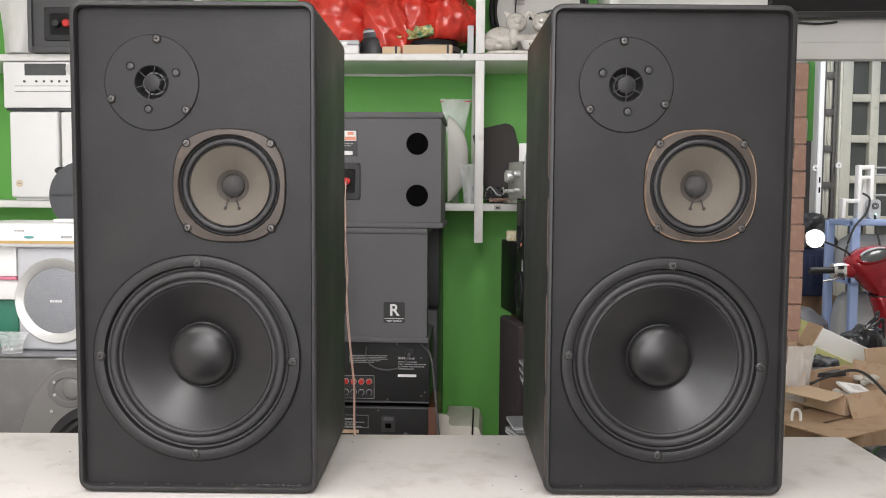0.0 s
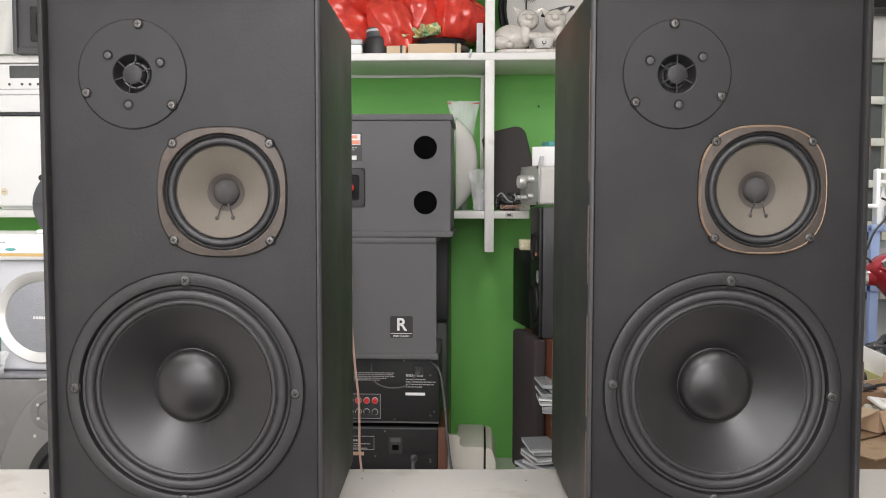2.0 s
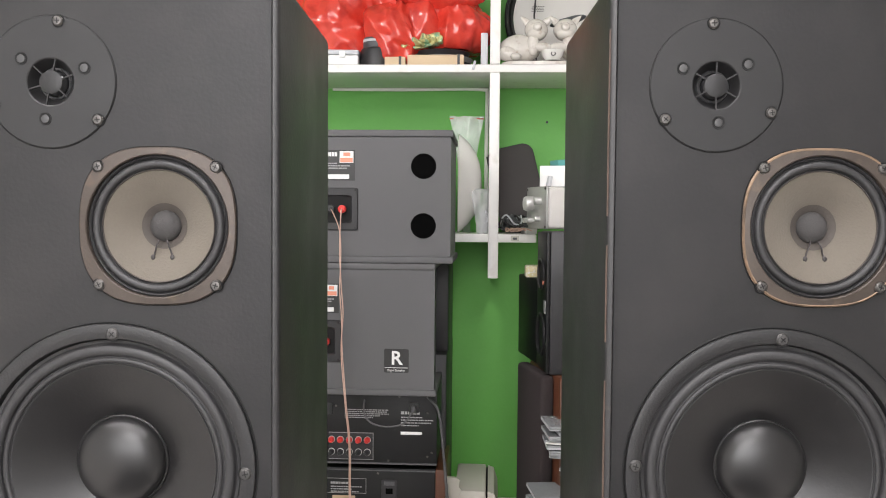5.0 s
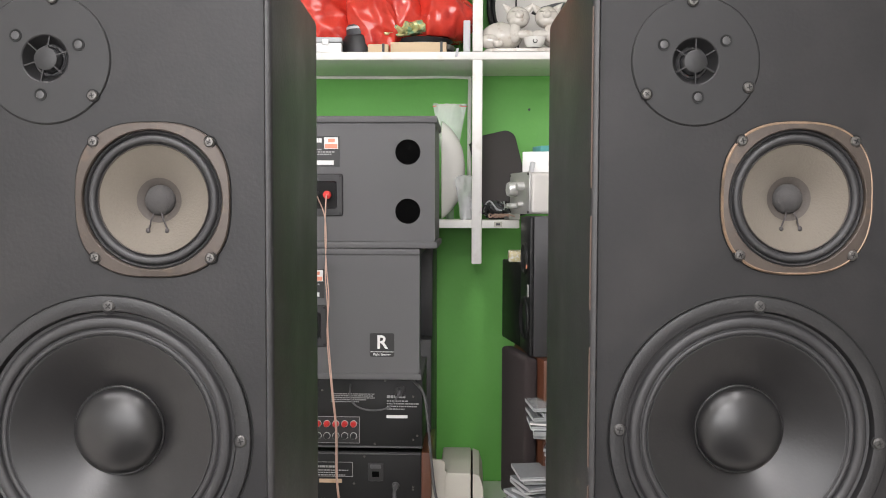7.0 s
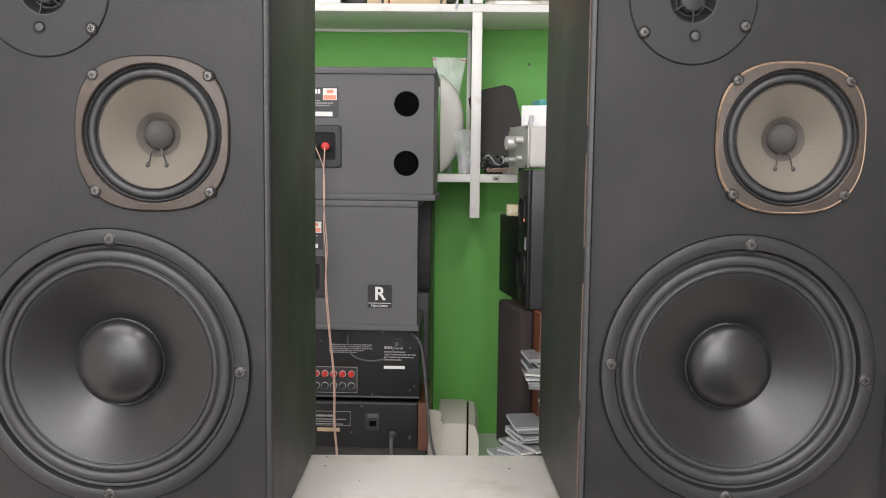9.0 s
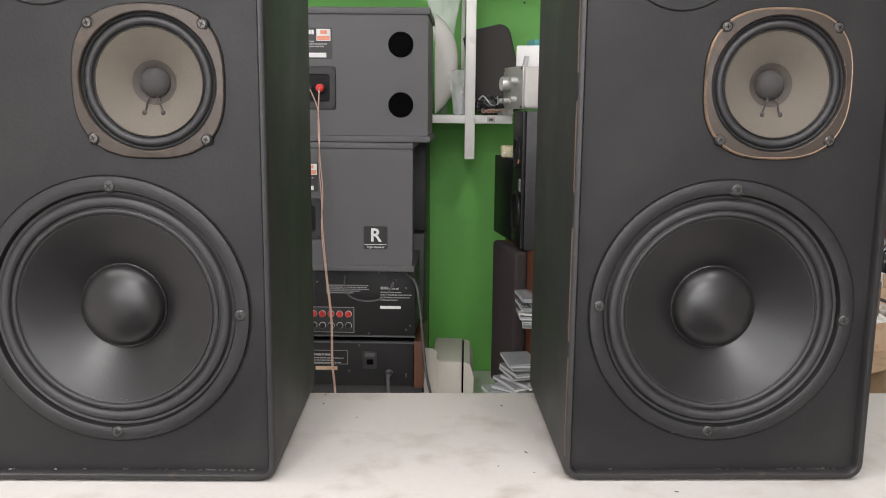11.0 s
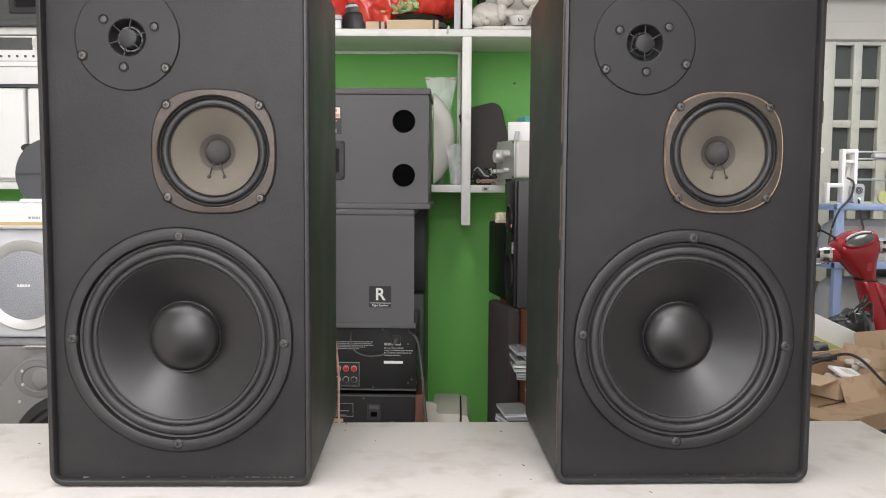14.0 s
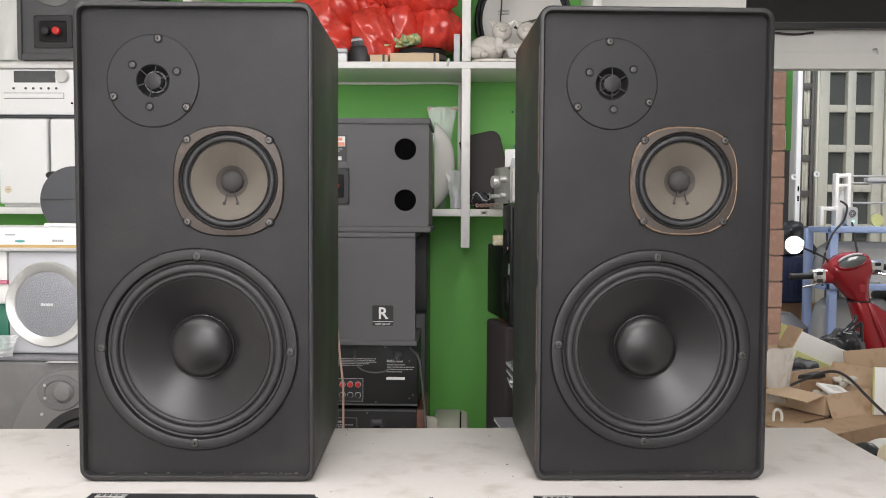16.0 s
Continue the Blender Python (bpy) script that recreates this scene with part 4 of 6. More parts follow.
part("grille", box(-0.12, 0.115, -0.13, -0.0905, 0.12, 0.566, 0.012, 3), BROWNCL, wsp, "dark brown cloth grille")
_rc = random.Random(8)


def cd_case(x, y, z, rz, tilt=0.0):
    cd = thing("cd_case", "clear plastic disc case in an untidy pile", "disc case", pose(x, y, z, rx=tilt, rz=rz), "disc cases")
    part("lid", box(-0.071, 0.071, -0.0625, 0.0625, 0.0054, 0.0102, 0.0008, 1), CDCASE, cd)
    part("tray", box(-0.07, 0.071, -0.0625, 0.0625, 0, 0.0048, 0.0008, 1), _rc.choice((PAPERW, GPLAST, CDCASE)), cd)
    part("inlay", box(-0.0712, -0.0702, -0.06, 0.06, 0.001, 0.009), GPLAST, cd, "", 0)
    return cd


for k in range(20):
    cd_case(0.19 + _rc.uniform(-0.016, 0.016) - (0.032 if k in (15, 16, 17) else 0), 2.535 + _rc.uniform(-0.014, 0.014), 0.371 + 0.0106 * k, _rc.uniform(-40, 35))
for k in range(5):
    cd_case(0.205 + _rc.uniform(-0.012, 0.012), 2.54 + _rc.uniform(-0.01, 0.01), 0.584 + 0.0135 * k, _rc.uniform(5, 40), _rc.uniform(-2, 2))
for k in range(14):
    x_ = 0.288 if k < 7 else 0.243
    cd_case(x_ + _rc.uniform(-0.014, 0.014), 2.54 + _rc.uniform(-0.006, 0.006), 0.655 + 0.0125 * k, _rc.uniform(-14, 14))

# ---- lower shelf things ----
dish = thing("ceramic_dish", "large white glazed dish standing on its edge on the shelf", "dish", pose(-0.095, 3.06, 1.3145, rz=2))
_dm = bmesh.new()
_half = [(0.0, 0.076), (0.03, 0.075), (0.07, 0.068), (0.105, 0.053), (0.135, 0.031), (0.155, 0.009), (0.162, 0.0), (0.156, -0.002), (0.13, 0.0), (0.0, 0.001)]
lathe(_half, Matrix.Rotation(radians(90), 4, "Y") @ Matrix.Diagonal((1.0, 0.55, 1, 1)), 48, _dm)
for v in _dm.verts:
    v.co.z += 0.162
part("bowl", _dm, CERAM, dish)


def polybag(name, at, w, h, d, label, seed, seal=False, rz=0.0, tilt=0.0, material=None, taper=0.4):
    """A crumpled flat clear bag standing on edge."""
    bag = thing(name, label, "plastic bag", pose(*at, rx=tilt, rz=rz))
    bm = bmesh.new()
    nx, nz = 14, 18
    for s in (-1, 1):
        g = []
        for j in range(nz + 1):
            row = []
            for i in range(nx + 1):
                u, v = i / nx, j / nz
                x = (u - 0.5) * w * (1 - taper + taper * v * v)
                bulge = d * math.sin(math.pi * u) * (1 - v) ** 0.6
                y = s * bulge * 0.5 + 0.006 * noise.noise(Vector((x * 60, v * 9, seed + s)))
                row.append(bm.verts.new((x, y, v * h + 0.004 * noise.noise(Vector((u * 6, seed, 0))))))
            g.append(row)
        for j in range(nz):
            for i in range(nx):
                bm.faces.new((g[j][i], g[j][i + 1], g[j + 1][i + 1], g[j + 1][i]))
    part("film", bm, material or CLEAR, bag, "crumpled clear film", 60)
    if seal:
        part("zip_seal", tube([(-w / 2, 0, h - 0.008), (0, 0.003, h - 0.006), (w / 2, 0, h - 0.009)], 0.0016), REDP, bag, "red zip seal line")
    return bag


polybag("zip_bag", (-0.0725, 3.19, 1.3145), 0.119, 0.395, 0.02, "clear zip bag standing behind the white dish", 1, True, taper=0.75)
polybag("parts_bag", (-0.012, 2.99, 1.3145), 0.075, 0.145, 0.03, "small clear bag of parts leaning on the upright", 4, rz=20, tilt=-10)
solo("connector_parts", blob(0.018, 0.012, 0.04, (-0.01, 3.01, 1.352), 0.01, 60, 3, flat=1.3145), GPLAST, "small grey connectors inside a clear bag", "connector")
pad = thing("grey_pad", "dark grey cloth speaker grille leaning against the green wall", "speaker grille", pose(0.135, 3.14, 1.318, rx=-14, ry=-13))
_pp = loft([(rrect(0.155, 0.3, 0.035, 6), 0), (rrect(0.155, 0.3, 0.035, 6), 0.012), (rrect(0.145, 0.29, 0.033, 6), 0.015)], T(0, 0, 0.152) @ FRONT)
part("cloth_panel", _pp, GREYPAD, pad)
part("piping", tube([Vector((x, -0.008, y + 0.152)) for x, y in rrect(0.155, 0.3, 0.035, 6) + rrect(0.155, 0.3, 0.035, 6)[:1]], 0.0035, steps=2), BLACKP, pad, "black piped edge")
amp2 = thing("mini_amplifier", "small silver amplifier with knobs turned sideways on the speaker", "amplifier", pose(0.2085, 2.82, 1.3305, rz=-74))
part("body", box(-0.085, 0.085, -0.06, 0.1, 0.004, 0.125, 0.012, 3), OPALW, amp2)
part("face", box(-0.087, 0.087, -0.066, -0.0605, 0.004, 0.127, 0.002), GALV, amp2)
for x_, z_, r_, l_ in ((-0.03, 0.078, 0.022, 0.026), (0.035, 0.085, 0.012, 0.02), (-0.055, 0.028, 0.008, 0.022), (-0.02, 0.028, 0.008, 0.022), (0.03, 0.032, 0.008, 0.016)):
    part("knob", lathe([(r_, 0), (r_, l_ * 0.8), (r_ * 0.9, l_), (0, l_)], T(x_, -0.066, z_) @ FRONT, 28), SILVER, amp2, "turned metal knob")
for x_, z_ in ((-0.08, 0.12), (0.08, 0.12), (-0.08, 0.01), (0.08, 0.01)):
    part("face_screw", cyl(0.004, 0, 0.003, T(x_, -0.066, z_) @ FRONT, 12), SCREW, amp2)
solo("white_carton", box(-0.05, 0.05, -0.04, 0.05, 0, 0.062, 0.003), WPLAST, "small white carton on the silver amplifier", "carton", pose(0.212, 2.85, 1.4585, rz=-12))
solo("teal_case", box(-0.025, 0.03, -0.03, 0.03, 0, 0.018, 0.003), TEAL, "small teal plastic case on the white carton", "case", pose(0.222, 2.85, 1.5215, rz=20, ry=-4))
solo("grey_comb", box(-0.006, 0.006, -0.03, 0.03, 0, 0.032, 0.003), GPLAST, "small grey plastic strip beside the carton", "plastic strip", pose(0.176, 2.83, 1.4585, rz=12, ry=10))
_rk = random.Random(21)
tangle = thing("cable_tangle", "tangle of thin dark cables on the shelf", "cable")
for k in range(22):
    c = Vector((0.1 + _rk.uniform(-0.035, 0.035), 3.0 + _rk.uniform(-0.02, 0.04), 1.333 + _rk.uniform(0, 0.03)))
    pts_ = []
    for j in range(7):
        a = j * 1.1 + _rk.uniform(0, 1)
        pts_.append(c + Vector((0.035 * math.cos(a) * _rk.uniform(0.5, 1), 0.03 * math.sin(a), 0.016 * math.sin(a * 2))))
    for p_ in pts_:
        p_.z = max(p_.z, 1.3175)
    part("cable_loop", tube(pts_, _rk.choice((0.0014, 0.0022, 0.0028)), 6, None, 4), _rk.choice((CABLE, CABLE, GCABLE, GPLAST)), tangle)
_cl = bmesh.new()
for k in range(6):
    c = Vector((0.1 + _rk.uniform(-0.02, 0.03), 2.985 + _rk.uniform(-0.01, 0.01), 1.322))
    tube([c + Vector((0.03 * math.cos(a_), 0.02 * math.sin(a_), 0.006 + 0.006 * math.sin(3 * a_))) for a_ in [j * 0.9 for j in range(7)]], 0.002, 6, _cl, 4)
solo("copper_cable_coil", _cl, COPPER, "loose coil of copper coloured cable on the shelf", "cable")
solo("flat_device", box(-0.035, 0.035, -0.02, 0.02, 0, 0.007, 0.002), DKGREY, "flat dark grey device lying on cables", "device", pose(0.1, 3.0, 1.352, rx=14, ry=28, rz=-10))
_pc = box(-0.02, 0.02, -0.02, 0.02, 0, 0.022, 0.004)
cyl(0.008, 0, 0.03, T(0.0, -0.01, 0.022), 14, bm=_pc)
solo("metal_connector", _pc, SILVER, "small bare metal connector on the shelf", "connector", pose(0.133, 2.985, 1.3145, rz=25))

# ---- upper shelf things ----
UZ = 1.8425


def film_lobe(cx, cy, cz, rx, ry, rz, seed, fold, floor_z, droop=0.0):
    """One bulging fold of thin plastic film with sharp creases that run down from its gathered top."""
    bm = bmesh.new()
    off = Vector((seed * 3.1, seed * 1.7, seed * 2.3))
    for v in bmesh.ops.create_icosphere(bm, subdivisions=6, radius=1)["verts"]:
        d = v.co.normalized()
        p = Vector((d.x * rx, d.y * ry, d.z * rz))
        warp = Vector((noise.noise(p * 6 + off), noise.noise(p * 6 - off), noise.noise(p * 5 + off * 2))) * 0.05
        q = p + warp
        cells = noise.voronoi(Vector((q.x * 17, q.y * 12, q.z * 9)) + off)[0]
        fine = noise.voronoi(Vector((q.x * 26 + q.z * 14, q.y * 22, q.z * 16 - q.x * 12)) - off)[0]
        pleat = 0.4 - abs(noise.noise(Vector((q.x * 24 + q.z * 9, q.y * 8, q.z * 5)) + off))
        k = 0.07 * noise.noise(q * 7 + off) + fold * 1.1 * (cells[0] - 0.4) + fold * 0.55 * (fine[0] - 0.35) + fold * 0.7 * pleat
        p += d * k
        p.x *= 1.0 - droop * max(0.0, -d.z)
        v.co = Vector((p.x + cx, p.y + cy, max(p.z + cz, floor_z)))
    return bm


rbag = thing("red_plastic_bag", "crumpled shiny translucent red plastic bag full of things", "plastic bag")
part("bag_body", film_lobe(-0.45, 3.13, 2.0, 0.2, 0.1, 0.15, 1, 0.035, UZ + 0.001), TRANSRED, rbag, "", 40)
part("bag_fold", film_lobe(-0.285, 3.04, 1.965, 0.088, 0.055, 0.105, 2, 0.03, UZ + 0.001, 0.35), TRANSRED, rbag, "hanging pleated fold of red film", 40)
part("bag_fold", film_lobe(-0.13, 3.12, 2.0, 0.13, 0.08, 0.09, 3, 0.032, UZ + 0.066, 0.15), TRANSRED, rbag, "rounded bulge of red film", 40)
part("bag_fold", film_lobe(-0.24, 3.11, 2.1, 0.2, 0.07, 0.055, 4, 0.03, UZ + 0.066), TRANSRED, rbag, "gathered top of the red film", 40)
jar = thing("black_jar", "black plastic jar with a grey lid", "jar", T(-0.36, 3.03, UZ))
part("body", lathe([(0, 0), (0.052, 0), (0.055, 0.004), (0.055, 0.05), (0.05, 0.06), (0.042, 0.063), (0, 0.063)], None, 40), BLACKP, jar)
part("lid", lathe([(0.043, 0.062), (0.0445, 0.066), (0.0445, 0.09), (0.042, 0.095), (0.038, 0.0945), (0.036, 0.092), (0, 0.092)], None, 40), DKGREY, jar, "dark grey ribbed lid")
part("lid_band", lathe([(0.0447, 0.081), (0.0452, 0.082), (0.0452, 0.088), (0.0447, 0.089)], None, 40), GPLAST, jar, "pale ring round the lid")
wb = thing("small_parts_box", "translucent white plastic parts box with lid", "box", pose(-0.452, 2.985, UZ, rz=4))
part("base", box(-0.055, 0.04, -0.03, 0.06, 0.0, 0.03, 0.004), WPLAST, wb)
part("lid", box(-0.057, 0.042, -0.032, 0.062, 0.031, 0.047, 0.004), GPLAST, wb)
part("latch", box(-0.02, 0.0, -0.036, -0.032, 0.022, 0.04, 0.002), WPLAST, wb)
for k, (x0, x1, z1) in enumerate(((-0.327, -0.262, 0.026), (-0.255, -0.078, 0.032))):
    blk = thing("wood_block", "pale wood block held with a black band", "wood block", T(0, 0, 0))
    part("block", box(x0, x1, 2.962, 3.02, UZ, UZ + z1, 0.002), BALSA, blk)
    part("band", box(x1 - 0.02, x1 - 0.012, 2.9605, 3.0215, UZ + 0.0003, UZ + z1 + 0.0015), BLACKP, blk, "", 0)
plt = thing("black_round_tray", "stack of round black metal trays", "tray", T(-0.155, 3.09, UZ))
for k in range(3):
    part("tray", lathe([(0, 0.02 * k + 0.001), (0.095 - 0.008 * k, 0.02 * k + 0.001), (0.112 - 0.009 * k, 0.02 * k + 0.017), (0.108 - 0.009 * k, 0.02 * k + 0.019), (0, 0.02 * k + 0.016)], None, 48), (BLACKP, SILVER, BLACKP)[k], plt)
_fl = blob(0.095, 0.05, 0.02, (0, 0, 0.014), 0.016, 34, 5, None, 0.0, True)
solo("foil_packet", _fl, FOILY, "crumpled yellow and green foil packet", "packet", pose(-0.21, 3.04, UZ + 0.064, ry=-12, rz=10))
solo("small_white_case", box(-0.012, 0.01, -0.03, 0.05, 0, 0.098, 0.003), GPLAST, "narrow pale plastic case standing by the upright", "case", T(-0.013, 2.985, UZ))
solo("clip", box(-0.004, 0.004, -0.006, 0.001, -0.014, 0.014, 0.002), GPLAST, "tiny clear clip on the shelf edge", "clip", pose(-0.045, SHELF_Y - 0.001, UZ - 0.004, ry=12))


def pig(m, flip=1):
    """Lying glazed pig with a raised smiling head, one joined form."""
    bm = bmesh.new()
    blob(0.066, 0.042, 0.044, (-0.02, 0, 0.044), 0.003, 18, 4, bm, 0.0)
    blob(0.037, 0.034, 0.034, (0.03, -0.014, 0.1), 0.002, 20, 4, bm)
    blob(0.03, 0.024, 0.02, (0.03, -0.026, 0.085), 0.0, 1, 3, bm)
    lathe([(0.0, 0.008), (0.009, 0.008), (0.0125, 0.005), (0.014, -0.004), (0.0, -0.01)], T(0.032, -0.047, 0.103) @ Matrix.Rotation(radians(72), 4, "X"), 24, bm)
    for s_ in (-1, 1):
        lathe([(0.0, 0.034), (0.004, 0.027), (0.0105, 0.01), (0.012, 0.0), (0.0, -0.004)], T(0.03 + s_ * 0.026, -0.008, 0.122) @ Matrix.Rotation(radians(s_ * 48), 4, "Y") @ Matrix.Rotation(radians(14), 4, "X") @ Matrix.Diagonal((1.0, 0.45, 1, 1)), 16, bm)
        blob(0.0022, 0.0016, 0.0036, (0.032 + s_ * 0.0042, -0.0553, 0.1055), 0, 1, 1, bm)
        blob(0.008, 0.004, 0.002, (0.031 + s_ * 0.017, -0.042, 0.113), 0, 1, 2, bm)
    blob(0.036, 0.024, 0.024, (-0.058, -0.024, 0.024), 0.002, 30, 3, bm, 0.0)
    blob(0.017, 0.014, 0.012, (-0.034, -0.044, 0.012), 0.001, 30, 3, bm, 0.0)
    blob(0.032, 0.016, 0.015, (0.05, -0.036, 0.042), 0.002, 30, 3, bm, 0.0)
    blob(0.02, 0.018, 0.034, (0.02, -0.03, 0.05), 0.002, 30, 3, bm)
    for v in bm.verts:
        v.co.x *= flip
    return solo("pig_figurine", bm, PIGC, "glazed grey-white ceramic pig figurine lying down", "figurine", m, "pig figurines", smooth=60)


fig_base = solo("figurine_base", loft([(rrect(0.3, 0.1, 0.04, 6), 0), (rrect(0.3, 0.1, 0.04, 6), 0.009), (rrect(0.29, 0.09, 0.04, 6), 0.012)]), PIGC, "low oval grey ceramic base", "base", T(0.19, 3.0, UZ))
pig(T(0.118, 3.0, UZ + 0.0125))
pig(T(0.268, 3.0, UZ + 0.0125), -1)
bwl = thing("small_bowl", "small white bowl with a dark mark between two pig figurines", "bowl", T(0.198, 2.963, UZ + 0.0125))
part("bowl", lathe([(0, 0), (0.022, 0), (0.031, 0.012), (0.036, 0.03), (0.033, 0.031), (0.02, 0.01), (0, 0.006)], None, 32), CERAM, bwl)
part("painted_mark", lathe([(0.0075, 0.0), (0.0075, 0.0012), (0.005, 0.0012), (0.005, 0.0)], T(0.0, -0.0332, 0.0155) @ Matrix.Rotation(radians(72), 4, "X"), 16), BLACKP, bwl, "dark painted mark")
gr = thing("round_speaker_grille", "round white perforated speaker grille with black surround leaning on the wall", "speaker grille", pose(0.24, 3.2, UZ, rx=-5))
gm = T(0, 0, 0.205) @ FRONT
part("rim", lathe([(0.2, 0), (0.205, 0.008), (0.2, 0.018), (0.19, 0.014), (0.186, 0.008), (0.182, 0.014), (0.176, 0.008), (0.172, 0.002)], gm, 72, sx=0.92), RUBBER, gr, "black ribbed rubber surround")
part("face", lathe([(0.172, 0.002), (0.1, 0.008), (0, 0.01)], gm, 72, sx=0.92), OPALW, gr, "white pressed face")
dots = bmesh.new()
for cx, cz in ((-0.095, 0.02), (-0.07, 0.1), (-0.02, -0.05), (0.05, 0.11)):
    for i in range(7):
        for j in range(4):
            lathe([(0.0019, 0), (0.0018, 0.0006), (0, 0.0006)], gm @ T(cx + 0.006 * i + 0.003 * (j % 2), cz + 0.0055 * j, 0.0095), 6, dots)
tagged(part("perforation", dots, DARKHOLE, gr, "clusters of small dark holes", 0), kind="stuff")
solo("thin_black_cord", tube([(0.15, 3.16, 2.3), (0.152, 3.13, 2.1), (0.147, 3.1, 2.02), (0.155, 3.09, 1.93), (0.152, 3.08, UZ + 0.004)], 0.003), CABLE, "thin black cord hanging on the round grille", "cable")
solo("fabric_strap", blob(0.06, 0.03, 0.012, (0, 0, 0), 0.004, 20, 3), DKGREY, "dark grey folded fabric strap above the figurines", "strap", pose(0.25, 3.02, UZ + 0.148, ry=-14))

# ---- left end of the shelves ----
lb = thing("black_speaker", "black cabinet speaker with red and black terminals on the upper shelf", "loudspeaker")
LY = 2.92
S = (LY + 0.055) / 2.555


def lx(x):
    return 0.02 + (x - 0.02) * S


def lz(z):
    return 1.317 + (z - 1.317) * S


part("case", box(lx(-1.363), lx(-1.363) + 0.44, LY + 0.012, LY + 0.3, UZ + 0.001, UZ + 0.56, 0.004), CABGREY, lb)
_fr = bmesh.new()
for x0, x1, z0, z1 in ((lx(-1.365), lx(-1.352), UZ + 0.001, UZ + 0.56), (lx(-1.352), lx(-1.363) + 0.43, UZ + 0.001, UZ + 0.022)):
    box(x0, x1, LY, LY + 0.02, z0, z1, 0.003, bm=_fr)
part("frame", _fr, CABGREY, lb)
terminal_cup(lb, (lx(-1.315) + lx(-1.196)) / 2, (lz(1.904) + lz(1.806)) / 2, LY + 0.012, 0.142, 0.118, True, 1.6)
part("driver_ring", lathe([(0.08, 0), (0.078, 0.004), (0.07, 0.006), (0.03, 0.014), (0, 0.015)], T(lx(-1.25), LY + 0.012, lz(2.0)) @ FRONT, 48), MGREY, lb, "grey round driver rim")
polybag("white_plastic_bag", (lx(-1.41), 2.97, UZ + 0.001), 0.2, 0.26, 0.09, "crumpled white plastic bag beside the black speaker", 7, material=WBAG)
cp = thing("compact_stereo", "silver compact disc receiver with display and round knob", "stereo")
Y2 = 2.935
part("body", box(lx(-1.45), lx(-1.19), Y2 + 0.008, Y2 + 0.26, 1.65, 1.808, 0.004), SILVER, cp)
part("face", box(lx(-1.452), lx(-1.188), Y2, Y2 + 0.0078, 1.648, 1.81, 0.003), WPLAST, cp, "bright silver front")
part("display", box(lx(-1.384), lx(-1.253), Y2 - 0.001, Y2 + 0.001, lz(1.7), lz(1.736), 0.0005), DIALM, cp, "grey glossy display window")
part("volume_knob", lathe([(0.023, 0), (0.023, 0.014), (0.021, 0.017), (0, 0.0165)], T(lx(-1.229), Y2, lz(1.718)) @ FRONT, 36), SILVER, cp, "round silver knob")
for k in range(6):
    part("button", lathe([(0.0045, 0), (0.004, 0.003), (0, 0.0035)], T(lx(-1.385 + 0.024 * k + (0.014 if k else 0)), Y2, lz(1.682)) @ FRONT, 16), CABGREY, cp)
part("disc_tray", box(lx(-1.415), lx(-1.228), Y2 - 0.0025, Y2, lz(1.652), lz(1.667), 0.001), WPLAST, cp, "disc tray with dark outline")
_o = bmesh.new()
for x0, x1, z0, z1 in ((-1.416, -1.227, 1.667, 1.6685), (-1.416, -1.227, 1.6505, 1.652), (-1.2285, -1.227, 1.652, 1.667)):
    box(lx(x0), lx(x1), Y2 - 0.001, Y2, lz(z0), lz(z1), bm=_o)
part("tray_gap", _o, DKGREY, cp, "", 0)
part("jack", cyl(0.004, 0, 0.002, T(lx(-1.202), Y2, lz(1.636)) @ FRONT, 14), DARKHOLE, cp)
part("base_strip", box(lx(-1.45), lx(-1.19), Y2 + 0.01, Y2 + 0.25, 1.638, 1.6478, 0.002), DKGREY, cp)
for x0, x1 in ((-1.435, -1.281), (-1.272, -1.118)):
    ws = thing("white_speaker", "white glossy compact speaker with rounded front on the shelf", "loudspeaker", group="compact white speakers")
    a, b = lx(x0), lx(x1)
    part("case", box(a + 0.004, b - 0.004, Y2 + 0.02, Y2 + 0.22, 1.3145, 1.637, 0.004), WPLAST, ws)
    part("grille", box(a, b, Y2 - 0.005, Y2 + 0.0195, 1.324, 1.634, 0.009, 4), WPLAST, ws, "white rounded cloth grille")
    part("badge", lathe([(0.013, 0), (0.0125, 0.0012), (0, 0.0014)], T(a + 0.033, Y2 - 0.005, 1.376) @ FRONT, 28), CREAMC, ws, "round cream badge")
    part("badge_mark", box(a + 0.026, a + 0.04, Y2 - 0.0069, Y2 - 0.0064, 1.3745, 1.3775), PRINTG, ws, "", 0)

# stack in front of the shelves
bo = thing("bass_module", "pale grey bass module with round silver mesh grille", "loudspeaker")
BY = 2.3
part("case", box(-1.3, -1.062, BY + 0.004, BY + 0.3, 0.889, 1.187, 0.01, 3), GPLAST, bo)
bm_ = T(-1.181, BY + 0.004, 1.034) @ FRONT
part("ring", lathe([(0.124, 0), (0.124, 0.006), (0.12, 0.011), (0.098, 0.006), (0.0945, 0.003), (0.093, 0.0)], bm_, 72), SILVER, bo, "broad silver ring")
part("mesh_grille", lathe([(0.0945, 0.003), (0.06, 0.008), (0, 0.011)], bm_, 72), MESHG, bo, "silver perforated mesh")
_lg = bmesh.new()
for k in range(5):
    box(-0.017 + 0.0072 * k, -0.0115 + 0.0072 * k, -0.0035, 0.0035, 0.0112, 0.0122, bm=_lg, m=bm_)
part("maker_mark", _lg, PRINT, bo, "small slanted white maker's mark", 0)
_mt = box(-1.42, -0.95, BY - 0.02, BY + 0.3, 0.872, 0.8885, 0.006)
for v in _mt.verts:
    v.co.z += 0.003 * (noise.noise(v.co * 30) - 0.4) if v.co.z > 0.88 else 0
